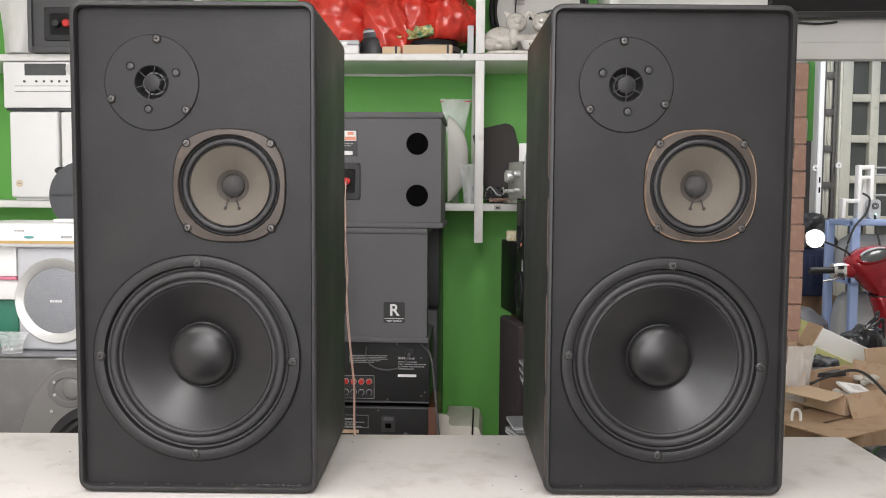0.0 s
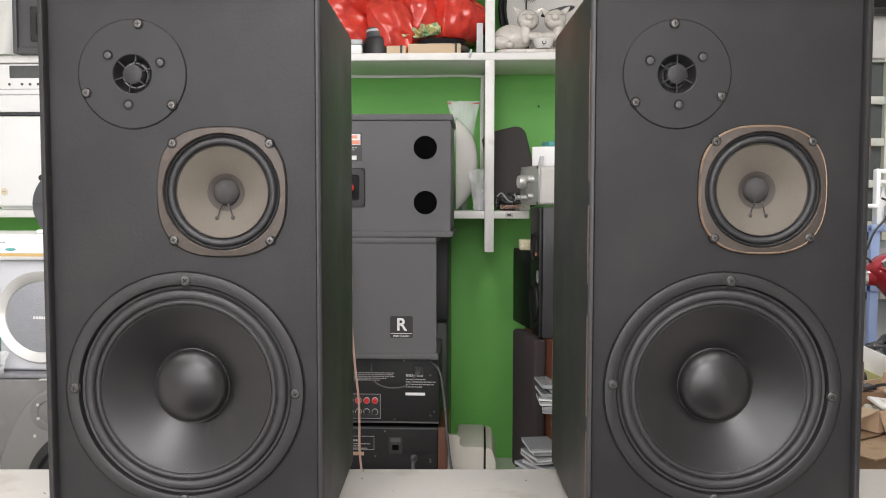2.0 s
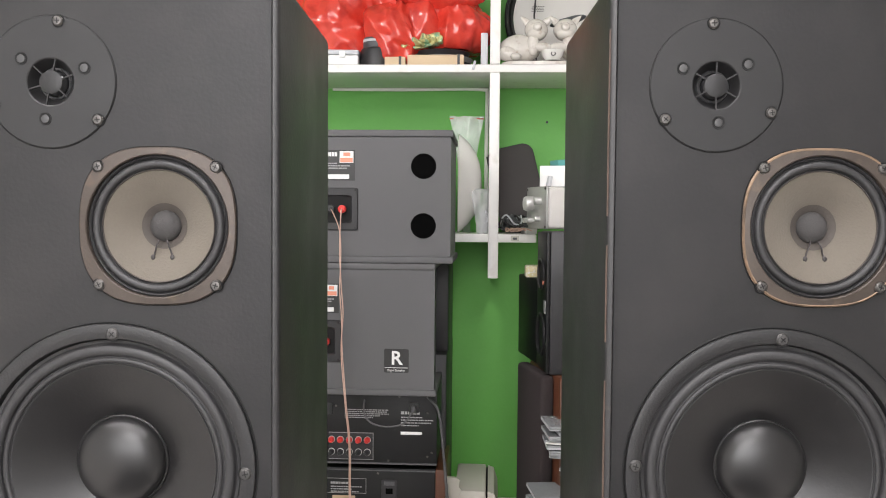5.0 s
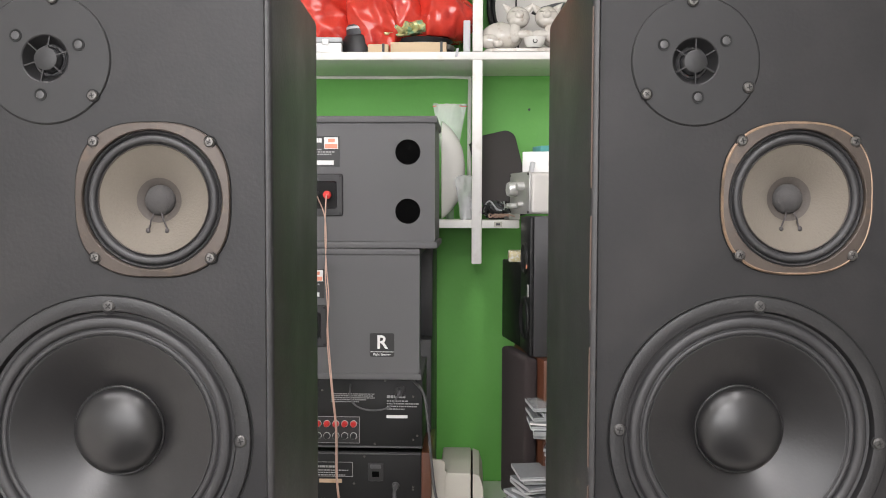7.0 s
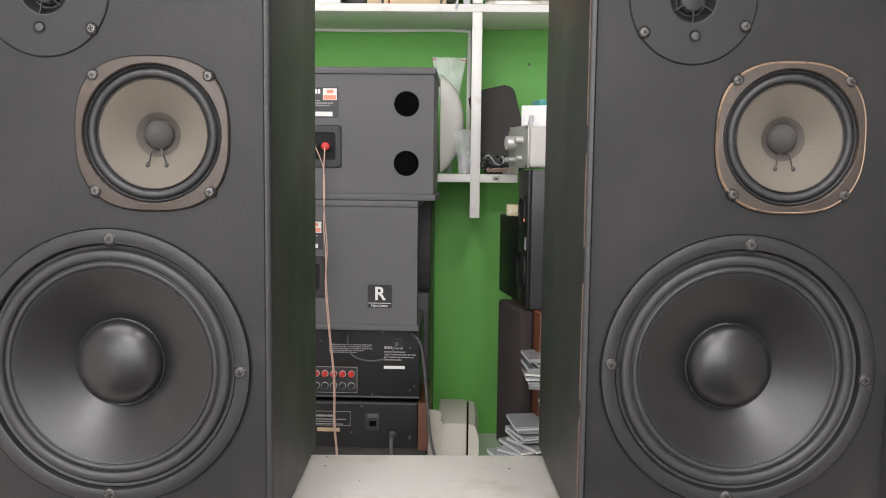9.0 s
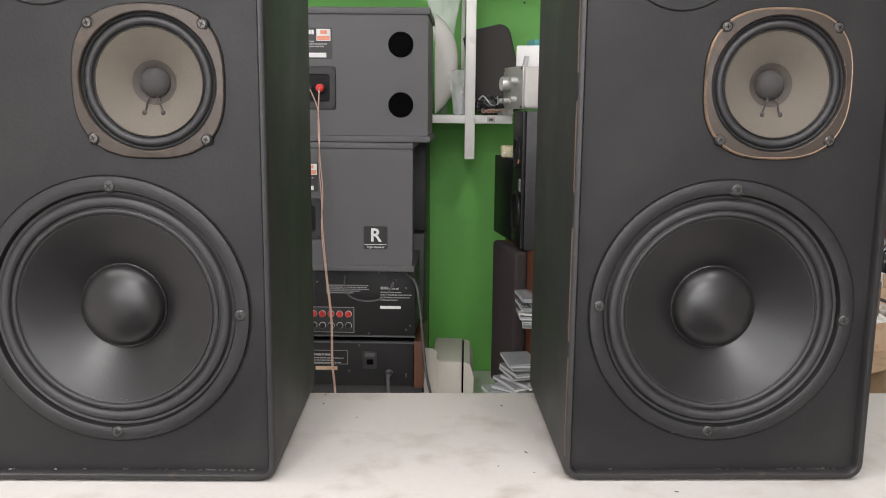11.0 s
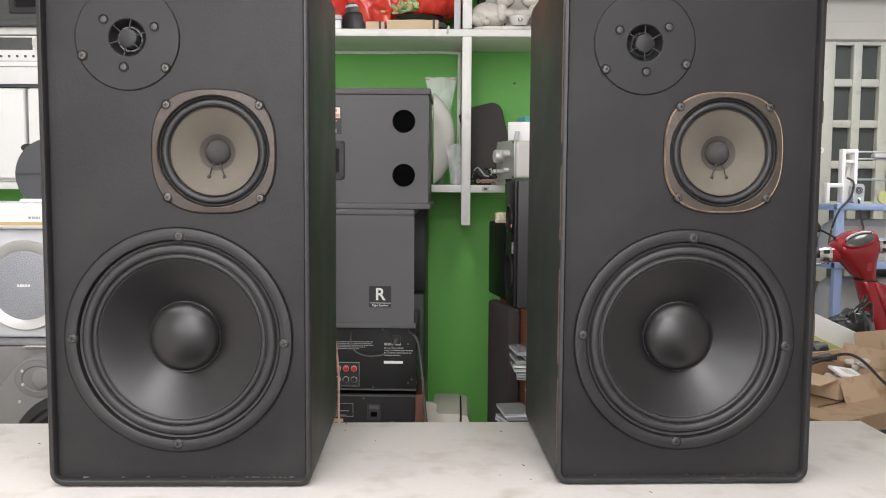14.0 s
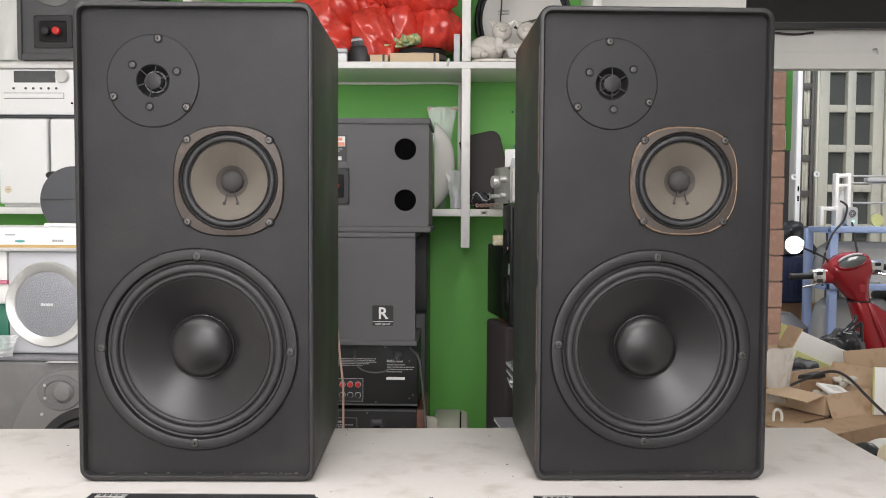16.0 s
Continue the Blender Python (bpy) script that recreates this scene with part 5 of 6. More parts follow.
solo("felt_mat", _mt, FABRIC, "thick grey felt mat under the bass module", "mat")
mo = thing("studio_monitor", "grey studio monitor speaker with curved front panel", "loudspeaker")
MY = 2.27
part("case", box(-1.5, -0.94, MY + 0.012, MY + 0.3, 0.3705, 0.871, 0.008, 3), MGREY, mo)
_arc = [(-0.23, 0.0), (0.2, 0.0), (0.2, 0.475)] + [(-0.04 - 0.19 * math.sin(radians(90 * k / 10)), 0.0 + 0.475 * math.cos(radians(90 * k / 10))) for k in range(10)]
part("front_panel", loft([(_arc, 0), (_arc, 0.01), ([(x * 0.985, y * 0.99 + 0.002) for x, y in _arc], 0.014)], T(-1.09, MY + 0.012, 0.375) @ FRONT), MGREY2, mo, "lighter grey curved front panel", 25)
part("tweeter_plate", lathe([(0.052, 0), (0.05, 0.003), (0.036, 0.004), (0.033, 0.001), (0, 0.006)], T(-1.135, MY - 0.002, 0.785) @ FRONT, 40, sx=1.25), MGREY, mo, "oval tweeter plate")
part("tweeter_dome", lathe([(0.03, 0.002), (0.022, 0.01), (0, 0.015)], T(-1.125, MY - 0.002, 0.785) @ FRONT, 32), MGREY2, mo, "grey tweeter dome")
for x_, z_ in ((-1.177, 0.806), (-1.177, 0.769), (-1.187, 0.722)):
    part("panel_screw", cyl(0.0045, 0, 0.003, T(x_, MY - 0.003, z_) @ FRONT, 14), SILVER, mo)
part("woofer", lathe([(0.165, 0), (0.163, 0.008), (0.14, 0.012), (0.132, 0.004), (0.12, 0.008), (0.108, 0.002), (0.04, -0.004), (0, 0.004)], T(-1.05, MY - 0.002, 0.58) @ FRONT, 64), RUBBER, mo, "black woofer with rubber surround")
pk = thing("printed_package", "white printed flat package with yellow border on the bass module", "package")
part("wrap", box(-1.46, -1.07, BY - 0.02, BY + 0.26, 1.1875, 1.257, 0.012, 3), WPLAST, pk)
part("yellow_border", box(-1.455, -1.075, BY - 0.0215, BY - 0.0195, 1.1985, 1.207), AMBER, pk, "ochre printed border", 0)
bars("package_print", -1.29, 1.237, [0.03], BY - 0.02, PRINTG, pk, _rt, h=0.004)
part("blue_mark", blob(0.016, 0.0012, 0.004, (-1.248, BY - 0.0205, 1.217), 0, 1, 2), TEAL, pk, "blue printed swoosh")
bars("package_print", -1.155, 1.222, [0.032], BY - 0.02, PRINTG, pk, _rt, h=0.007)
solo("white_tray", box(-1.2, -0.95, BY + 0.02, BY + 0.24, 1.2575, 1.268, 0.004), WPLAST, "thin white plastic tray", "tray")
rs = thing("round_black_device", "round dark grey device standing on a white tray", "device")
_dm = T(-1.13, BY + 0.06, 1.335) @ FRONT
_us = lathe([(0, -0.07), (0.096, -0.07), (0.099, -0.06), (0.099, 0.0), (0.095, 0.008), (0.05, 0.012), (0, 0.014)], _dm, 72)
for v in _us.verts:
    v.co.z = max(v.co.z, 1.2685)
part("upper_shell", _us, DKGREY, rs)
part("seam", box(-1.222, -1.04, BY + 0.0445, BY + 0.0475, 1.3363, 1.3377), BLACKP, rs, "", 0)
part("side_lug", blob(0.02, 0.02, 0.012, (-1.2, BY + 0.08, 1.408), 0, 1, 3), BLACKP, rs)
solo("green_basket", box(-1.5, -1.325, BY + 0.05, BY + 0.25, 0.8885, 1.03, 0.008), GREENB, "dark green plastic basket", "basket")
solo("paper_pile", box(-1.52, -1.312, BY + 0.03, BY + 0.26, 1.031, 1.09, 0.004), PAPERW, "pile of white papers with pink folder on a basket", "paper", pose(0, 0, 0, ry=0))
solo("pink_folder", box(-1.52, -1.311, BY + 0.02, BY + 0.25, 1.0905, 1.1, 0.002), PINK, "thin pink folder on the paper pile", "folder")
polybag("clear_bag", (-1.3, BY - 0.03, 0.8885), 0.1, 0.06, 0.04, "small clear bag on the felt mat", 12)
solo("white_carton", box(-1.52, -1.31, BY + 0.02, BY + 0.26, 1.1005, 1.187, 0.004), WPLAST, "plain white carton on the pink folder", "carton")
solo("torn_label", box(-1.175, -1.0, MY - 0.004, MY + 0.1, 0.8715, 0.8722), PAPERW, "strip of white paper under the felt mat", "paper", smooth=0)

# ---- beyond the opening ----
tv = thing("television", "large black flat television above the opening", "television")
part("screen", box(1.14, 2.3, 3.52, 3.55, 2.107, 2.75), TVM, tv, "glossy black screen")
part("bezel", box(1.13, 2.31, 3.515, 3.56, 2.08, 2.1065, 0.004), BLACKP, tv, "black lower bezel")
part("bezel_trim", box(1.13, 2.31, 3.512, 3.5148, 2.102, 2.1055), GCABLE, tv, "", 0)
part("bezel_side", box(1.13, 1.1395, 3.515, 3.56, 2.1068, 2.76, 0.003), BLACKP, tv)
part("maker_mark", box(1.795, 1.85, 3.5135, 3.515, 2.089, 2.097), PRINTG, tv, "", 0)
part("mount", box(1.5, 2.0, 3.56, 3.584, 2.3, 2.6), DKSTEEL_AND_SHADE, tv)
solo("tv_cable", tube([(1.33, 3.575, 2.074), (1.42, 3.574, 2.066), (1.5, 3.575, 2.074)], 0.005), CABLE, "black cable sagging under the television", "cable")


def panelled_door(name, m, w, h, label, rows=6, cols=2):
    d = thing(name, label, "door", m, "folding glazed doors", kind="structure")
    st, mid, bar = 0.07, 0.058, 0.052
    pw, period, top = (w - 2 * st - mid * (cols - 1)) / cols, 0.274, 2.286
    z0 = top - period * (rows - 0.5)
    part("stile", box(0, st, -0.03, 0.04, 0, h, 0.005), CREAM, d)
    part("stile", box(w - st, w, -0.03, 0.04, 0, h, 0.005), CREAM, d)
    part("bottom_panel", box(st, w - st, -0.01, 0.034, 0, z0, 0.003), CREAM, d)
    part("top_rail", box(st, w - st, -0.028, 0.04, top + bar / 2, h, 0.004), CREAM, d)
    for i in range(1, cols):
        x_ = st + pw * i + mid * (i - 1)
        part("mullion", box(x_, x_ + mid, -0.03, 0.04, z0, top + bar / 2, 0.005), CREAM, d)
    for j in range(rows):
        for i in range(cols):
            x_, z_ = st + (pw + mid) * i, top - period * j
            part("glazing_bar", box(x_ + 0.0005, x_ + pw - 0.0005, -0.027, 0.038, z_ - bar / 2, z_ + bar / 2 - 0.0005, 0.005), CREAM, d)
            part("pane", box(x_, x_ + pw, 0.016, 0.02, max(z0, z_ - period + bar / 2), z_ - bar / 2), PANEG, d, "", 0)
    return d


DY = 5.8
for k in range(4):
    panelled_door("folding_door", pose(2.45 + 0.452 * k, DY, 0.005, rz=(-3 if k % 2 else 2)), 0.445, 2.42, "cream painted folding door leaf with small dark panes", 7)


def metal_gate(m):
    """Folded leaf with narrow pale slats, frame coloured dark for its shade, a bright slotted lock post before it."""
    g = thing("metal_gate", "folded gate leaf, frame coloured dark for its backlit shade, with bright slotted steel lock post", "gate", m)
    post = part("lock_post", box(0, 0.032, 0, 0.03, 0.0, 2.4, 0.003), WPLAST, g, "bright white steel post with slots")
    for z_ in (1.39, 1.455):
        part("slot", box(0.014, 0.024, -0.0015, 0.0, z_ - 0.016, z_ + 0.02), DARKHOLE, post, "", 0)
    for x_, z_ in ((-0.012, 1.535), (0.135, 1.553)):
        part("lug", lathe([(0.02, 0), (0.02, 0.006), (0.008, 0.007), (0.008, 0.0)], T(x_, -0.002, z_) @ FRONT, 20), WPLAST, g, "white steel eye lug")
    # the dark frame colour carries the shade of the backlit leaf
    part("frame_strip", box(0.033, 0.055, 0.03, 0.06, 0.0, 2.4, 0.003), DKSTEEL_AND_SHADE, g)
    part("frame_strip", box(0.106, 0.128, 0.03, 0.06, 0.0, 2.4, 0.003), DKSTEEL_AND_SHADE, g)
    for j in range(10):
        z_ = 2.4 - 0.2385 * j
        part("cross_bar", box(0.0555, 0.1055, 0.032, 0.058, max(0.0, z_ - 0.045), z_, 0.002), DKSTEEL_AND_SHADE, g)
        if j < 9:
            for x0, x1 in ((0.06, 0.072), (0.0745, 0.081), (0.0835, 0.098)):
                part("slat", box(x0, x1, 0.05, 0.062, z_ - 0.2375, z_ - 0.046, 0.001), CREAM, g)
    part("end_post", box(0.13, 0.144, 0.0, 0.03, 0.0, 2.4, 0.003), CREAM, g)
    return g


metal_gate(pose(2.218, 5.56, 0.002))

# blue rack with bins and a white machine on top
RY = 5.0
rack = thing("blue_rack", "pale blue painted steel rack holding bins", "rack")
for x_, y_ in ((2.07, RY), (2.108, RY - 0.25), (2.95, RY - 0.25), (2.95, RY + 0.1)):
    part("post", box(x_, x_ + 0.045, y_, y_ + 0.04, 0, 1.21, 0.003), BLUEP, rack)
for z_ in (1.19, 0.86, 0.48):
    part("rail", box(2.108, 2.995, RY - 0.255, RY - 0.21, z_, z_ + 0.035, 0.003), BLUEP, rack)
    part("side_rail", box(0.0, 0.22, -0.015, 0.015, 0, 0.03, 0.003, m=pose(2.093, RY + 0.005, z_, rz=-80)), BLUEP, rack)
    part("tray", box(2.1, 2.98, RY - 0.21, RY + 0.1, z_ - 0.004, z_ + 0.004), BLUEP, rack, "", 0)
for x_, z_, w_, h_ in ((2.37, 0.9, 0.34, 0.23), (2.335, 0.49, 0.31, 0.3)):
    tb = thing("plastic_tub", "frosted grey upturned plastic tub on the blue rack", "tub", T(x_, RY - 0.05, z_), "tubs on the rack")
    part("shell", loft([(rrect(w_ * 1.5, 0.26, 0.08, 6), 0.0), (rrect(w_ * 1.48, 0.25, 0.08, 6), h_ * 0.5), (rrect(w_ * 1.35, 0.22, 0.08, 6), h_ * 0.85), (rrect(w_ * 1.1, 0.16, 0.07, 6), h_)]), TUBM, tb)
    part("lip", loft([(rrect(w_ * 1.56, 0.28, 0.08, 6), 0.001), (rrect(w_ * 1.56, 0.28, 0.08, 6), 0.02), (rrect(w_ * 1.5, 0.262, 0.08, 6), 0.022)]), TUBM, tb)
pr = thing("white_machine", "white plastic framed machine with metal rods on the rack", "machine")


def bent_frame(x, z0, z1, w, r):
    bm = bmesh.new()
    box(x, x + 0.022, r, r + 0.05, z0, z1, 0.006, bm=bm)
    box(x + w - 0.022, x + w, r, r + 0.05, z0, z1, 0.006, bm=bm)
    box(x + 0.01, x + w - 0.01, r + 0.002, r + 0.048, z1 - 0.026, z1 - 0.002, 0.006, bm=bm)
    return bm


PY = RY - 0.2
part("tall_frame", bent_frame(2.150, 1.226, 1.53, 0.09, PY), WPLAST, pr, "tall white bent frame")
part("tall_frame_bar", box(2.165, 2.225, PY + 0.004, PY + 0.046, 1.45, 1.47, 0.004), WPLAST, pr)
part("frame_wedge", loft([([(2.165, 1.23), (2.225, 1.23), (2.215, 1.43), (2.200, 1.43)], 0), ([(2.165, 1.23), (2.225, 1.23), (2.215, 1.43), (2.200, 1.43)], -0.03)], T(0, PY + 0.04, 0) @ FRONT), WPLAST, pr)
part("low_frame", bent_frame(2.055, 1.226, 1.34, 0.11, PY - 0.03), WPLAST, pr, "low white bent frame")
part("motor_case", loft([(rrect(0.062, 0.11, 0.018, 4), 0), (rrect(0.062, 0.11, 0.018, 4), 0.05)], T(2.235, PY + 0.02, 1.281) @ FRONT), GPLAST, pr, "pale grey motor case")
_fan = bmesh.new()
for r0 in (0.019, 0.011):
    lathe([(r0, 0), (r0, 0.002), (r0 - 0.004, 0.002), (r0 - 0.004, 0)], T(2.235, PY - 0.031, 1.3) @ FRONT, 24, _fan)
part("fan_grille", _fan, DKGREY, pr, "small round vent")
part("status_lamp", cyl(0.006, 0, 0.003, T(2.240, PY - 0.031, 1.252) @ FRONT, 12), LED, pr, "lit green status lamp")
for z_ in (1.515, 1.475, 1.36):
    part("rod", cyl(0.006, 0, 0.8, T(2.235, PY + 0.03, z_) @ Matrix.Rotation(radians(90), 4, "Y"), 12), GALV, pr, "thin metal rod")
part("carriage", box(2.335, 2.485, PY + 0.01, PY + 0.06, 1.482, 1.505, 0.004), GPLAST, pr)
solo("green_disc", lathe([(0, 0), (0.035, 0), (0.035, 0.02), (0, 0.02)], T(2.385, PY, 1.2605) @ FRONT, 32), YELLOW, "round pale green reel on the rack", "reel")
solo("machine_cable", tube([(2.235, PY - 0.03, 1.25), (2.240, PY - 0.06, 1.15), (2.250, PY - 0.08, 1.05), (2.245, PY - 0.06, 0.95)], 0.006), CABLE, "black cable hanging from the white machine", "cable")
solo("black_cable", tube([(2.155, PY - 0.05, 1.37), (2.185, PY - 0.07, 1.34), (2.165, PY - 0.08, 1.26), (2.095, PY - 0.1, 1.18), (2.045, PY - 0.12, 1.05), (2.005, PY - 0.2, 0.9)], 0.006), CABLE, "black cord draped over the rack corner", "cable")
cr = thing("navy_crate", "dark blue slatted plastic crate against the wall", "crate")
part("shell", box(1.9, 2.19, 5.3, 5.6, 0.72, 1.03, 0.02, 3), NAVY, cr)
for j in range(8):
    part("slat", box(1.915 + 0.034 * j, 1.93 + 0.034 * j, 5.292, 5.2995, 0.78, 0.98, 0.002), NAVY, cr)
solo("dark_heap", blob(0.22, 0.15, 0.14, (2.08, 5.45, 1.1), 0.06, 9, 5, None, 1.031), BLACKP, "heap of dark cloth and parts on the crate", "cloth")
solo("brown_board", box(1.8, 2.3, 5.35, 5.55, 0.0, 0.719, 0.004), CARDD, "dark brown wooden box under the crate", "box")
solo("round_stool_seat", lathe([(0, 0), (0.17, 0), (0.18, 0.05), (0.17, 0.14), (0.1, 0.2), (0, 0.215)], None, 40), DKGREY, "rounded dark grey cover on the boxes", "cover", T(1.5, 4.0, 0.62))
solo("stool_base", box(1.38, 1.6, 3.9, 4.1, 0, 0.6195, 0.01), CARDD, "dark brown box under the grey cover", "box")

# red scooter
sc = thing("motor_scooter", "glossy metallic red motor scooter parked beyond the boxes", "scooter", T(-0.018, 0, 0))
SY = 4.35


def body_skin(sections, tilt=0.0):
    """Smooth bodywork through level sections (left, right, depth, height)."""
    loops = []
    for x0, x1, d, z in sections:
        r = min(x1 - x0, d) * 0.46
        loops.append(([((x0 + x1) / 2 + x, SY + tilt * (1.0 - z) + y) for x, y in rrect(x1 - x0, d, r, 8)], z))
    return loft(loops)


part("head_cover", body_skin(((2.052, 2.156, 0.1, 0.846), (2.02, 2.152, 0.115, 0.88), (1.988, 2.149, 0.13, 0.915), (1.955, 2.152, 0.145, 0.95), (1.925, 2.16, 0.15, 0.98), (1.912, 2.166, 0.15, 1.005), (1.918, 2.166, 0.145, 1.03), (1.945, 2.158, 0.135, 1.055), (1.975, 2.146, 0.115, 1.078), (2.01, 2.13, 0.08, 1.094), (2.04, 2.11, 0.04, 1.1))), SCRED, sc, "glossy red handlebar cover", 60)
part("seam", body_skin(((2.046, 2.163, 0.1, 0.839), (2.046, 2.163, 0.1, 0.8455))), BLACKP, sc, "dark joint under the handlebar cover", 60)
part("ignition_plate", loft([(rrect(0.03, 0.045, 0.008, 4), 0.0), (rrect(0.026, 0.041, 0.008, 4), 0.004)], T(2.09, SY - 0.0655, 0.915) @ FRONT), SCRED, sc, "small raised rounded plate")
for s_, zc in ((-1, 0.972), (1, 1.022)):
    xb = 2.025 + s_ * 0.148
    part("handlebar_arm", loft([(rrect(0.085, 0.09, 0.035, 5), 0), (rrect(0.07, 0.075, 0.03, 5), 0.06)], pose(2.035 + s_ * 0.085, SY - 0.01, zc + 0.004, ry=s_ * 92)), SCRED, sc)
    part("switch_block", loft([(rrect(0.078, 0.07, 0.025, 5), -0.032), (rrect(0.084, 0.076, 0.027, 5), 0.0), (rrect(0.074, 0.066, 0.025, 5), 0.03)], pose(xb, SY - 0.02, zc, ry=s_ * 92)), CHROME, sc, "silver switch block")
    for dz in (-0.02, 0.018):
        part("switch_button", box(-0.014, 0.014, -0.062, -0.05, -0.009, 0.009, 0.003, m=pose(xb, SY - 0.002, zc + dz)), BLACKP, sc)
    part("grip", cyl(0.017, 0, 0.12, pose(xb + s_ * 0.025, SY - 0.03, zc + 0.002, ry=s_ * 92), 20), RUBBER, sc, "black ribbed rubber grip")
    part("brake_lever", tube([(xb, SY - 0.06, zc - 0.03), (xb + s_ * 0.05, SY - 0.09, zc - 0.04), (xb + s_ * 0.1, SY - 0.09, zc - 0.05)], 0.006), CHROME, sc, "metal brake lever")
part("mirror_stalk", tube([(1.945, SY - 0.0, 1.035), (1.925, SY - 0.02, 1.062), (1.86, SY - 0.03, 1.095), (1.77, SY - 0.04, 1.13)], 0.0055), BLACKP, sc, "black mirror stalk")
part("stalk_boot", lathe([(0.012, 0), (0.011, 0.012), (0.007, 0.024), (0, 0.025)], pose(1.952, SY - 0.01, 1.022, ry=-30), 16), RUBBER, sc)
_mm = T(1.744, SY - 0.05, 1.136) @ Matrix.Rotation(radians(-20), 4, "Z") @ Matrix.Rotation(radians(-8), 4, "X") @ FRONT
part("mirror_shell", lathe([(0, -0.02), (0.03, -0.018), (0.047, -0.004), (0.049, 0.002), (0.047, 0.004)], _mm, 32), BLACKP, sc)
part("mirror", lathe([(0.0465, 0.003), (0.0, 0.004)], _mm, 32), MIRROR, sc, "round mirror glass")
_dp = T(2.036, SY - 0.07, 1.052) @ Matrix.Rotation(radians(-17), 4, "Y") @ Matrix.Rotation(radians(58), 4, "X")
part("dash", lathe([(0.066, 0.002), (0.05, 0.009), (0, 0.014)], _dp @ Matrix.Diagonal((1.12, 0.5, 1, 1)), 36), DIALM, sc, "grey instrument glass")
part("dash_rim", lathe([(0.079, -0.012), (0.079, 0.002), (0.073, 0.008), (0.065, 0.004)], _dp @ Matrix.Diagonal((1.12, 0.5, 1, 1)), 36), SCRED, sc, "red dash surround")
part("dash_trim", tube([_dp @ Vector((0.078 * math.cos(radians(k)), 0.034 * math.sin(radians(k)), 0.009)) for k in range(40, 150, 18)], 0.006), GPLAST, sc, "pale trim over the instrument glass")
part("leg_shield", body_skin(((2.2, 2.62, 0.1, 0.2), (2.17, 2.54, 0.105, 0.35), (2.128, 2.44, 0.11, 0.55), (2.088, 2.33, 0.11, 0.7), (2.066, 2.255, 0.11, 0.78), (2.052, 2.19, 0.105, 0.825), (2.05, 2.162, 0.1, 0.838)), -0.04), SCRED, sc, "glossy red leg shield", 60)
part("shield_ridge", tube([(2.135, SY - 0.05, 0.835), (2.165, SY - 0.062, 0.75), (2.215, SY - 0.07, 0.62), (2.27, SY - 0.07, 0.45), (2.31, SY - 0.07, 0.3)], 0.016), SCRED, sc, "raised pressed ridge")
part("floorboard", box(2.2, 2.5, SY + 0.0, SY + 0.6, 0.2, 0.26, 0.02), BLACKP, sc)
part("rear_body", blob(0.17, 0.42, 0.25, (2.72, SY + 0.75, 0.55), 0, 1, 4), SCRED, sc)
part("saddle", blob(0.14, 0.34, 0.07, (2.72, SY + 0.7, 0.78), 0, 1, 3), RUBBER, sc)
for y_ in (SY - 0.25, SY + 0.95):
    wm_ = T(2.38 + (0.32 if y_ > SY else 0), y_, 0.225) @ Matrix.Rotation(radians(90), 4, "Y")
    wh = part("wheel", lathe([(0.15, -0.03), (0.2, -0.045), (0.224, -0.02), (0.224, 0.02), (0.2, 0.045), (0.15, 0.03), (0.15, -0.03)], wm_, 40), RUBBER, sc, "black tyre")
    part("rim", cyl(0.148, -0.02, 0.02, wm_, 32), GALV, wh)
part("front_fender", blob(0.07, 0.2, 0.1, (2.38, SY - 0.25, 0.4), 0, 1, 3), SCRED, sc)

# ---- boxes and clutter beyond the table ----


def carton(name, m, w, d, h, label, flaps, material=CARD):
    """Open carton: four walls with thickness, a bottom and bent flaps (side, angle from upright outwards)."""
    c = thing(name, label, "box", m, "cardboard boxes")
    t = 0.004
    part("side", box(-w / 2, w / 2, -d / 2, -d / 2 + t, 0, h), material, c, "", 0)
    part("side", box(-w / 2, w / 2, d / 2 - t, d / 2, 0, h), material, c, "", 0)
    part("side", box(-w / 2, -w / 2 + t, -d / 2 + t, d / 2 - t, 0, h), material, c, "", 0)
    part("side", box(w / 2 - t, w / 2, -d / 2 + t, d / 2 - t, 0, h), material, c, "", 0)
    # bottom coloured darker than the walls for the shade inside
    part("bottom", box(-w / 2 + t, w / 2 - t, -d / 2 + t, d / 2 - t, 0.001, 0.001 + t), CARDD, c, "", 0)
    for side, ang, ln in flaps:
        if side in "ns":
            s = 1 if side == "n" else -1
            fm = T(0, s * (d / 2 - t / 2), h) @ Matrix.Rotation(radians(-s * ang), 4, "X")
            bm = box(-w / 2 + 0.003, w / 2 - 0.003, -t / 2, t / 2, 0.0, ln, m=fm)
        else:
            s = 1 if side == "e" else -1
            fm = T(s * (w / 2 - t / 2), 0, h) @ Matrix.Rotation(radians(s * ang), 4, "Y")
            bm = box(-t / 2, t / 2, -d / 2 + 0.003, d / 2 - 0.003, 0.0, ln, m=fm)
        part("flap", bm, material, c, "folded out cardboard flap", 0)
    return c


carton("cardboard_box", pose(1.378, 3.07, 0.584, rz=31), 0.29, 0.2, 0.074, "shallow open brown cardboard box with folded flaps and a packet inside", (("w", 98, 0.1), ("s", 158, 0.11), ("n", -6, 0.045), ("e", 24, 0.07)))
carton("cardboard_box", pose(1.345, 2.93, 0.3, rz=33), 0.34, 0.3, 0.276, "torn brown cardboard box closed under the open box", (("s", -89.5, 0.14), ("n", -89.5, 0.14), ("w", 90, 0.13), ("e", 60, 0.06)), CARDM)
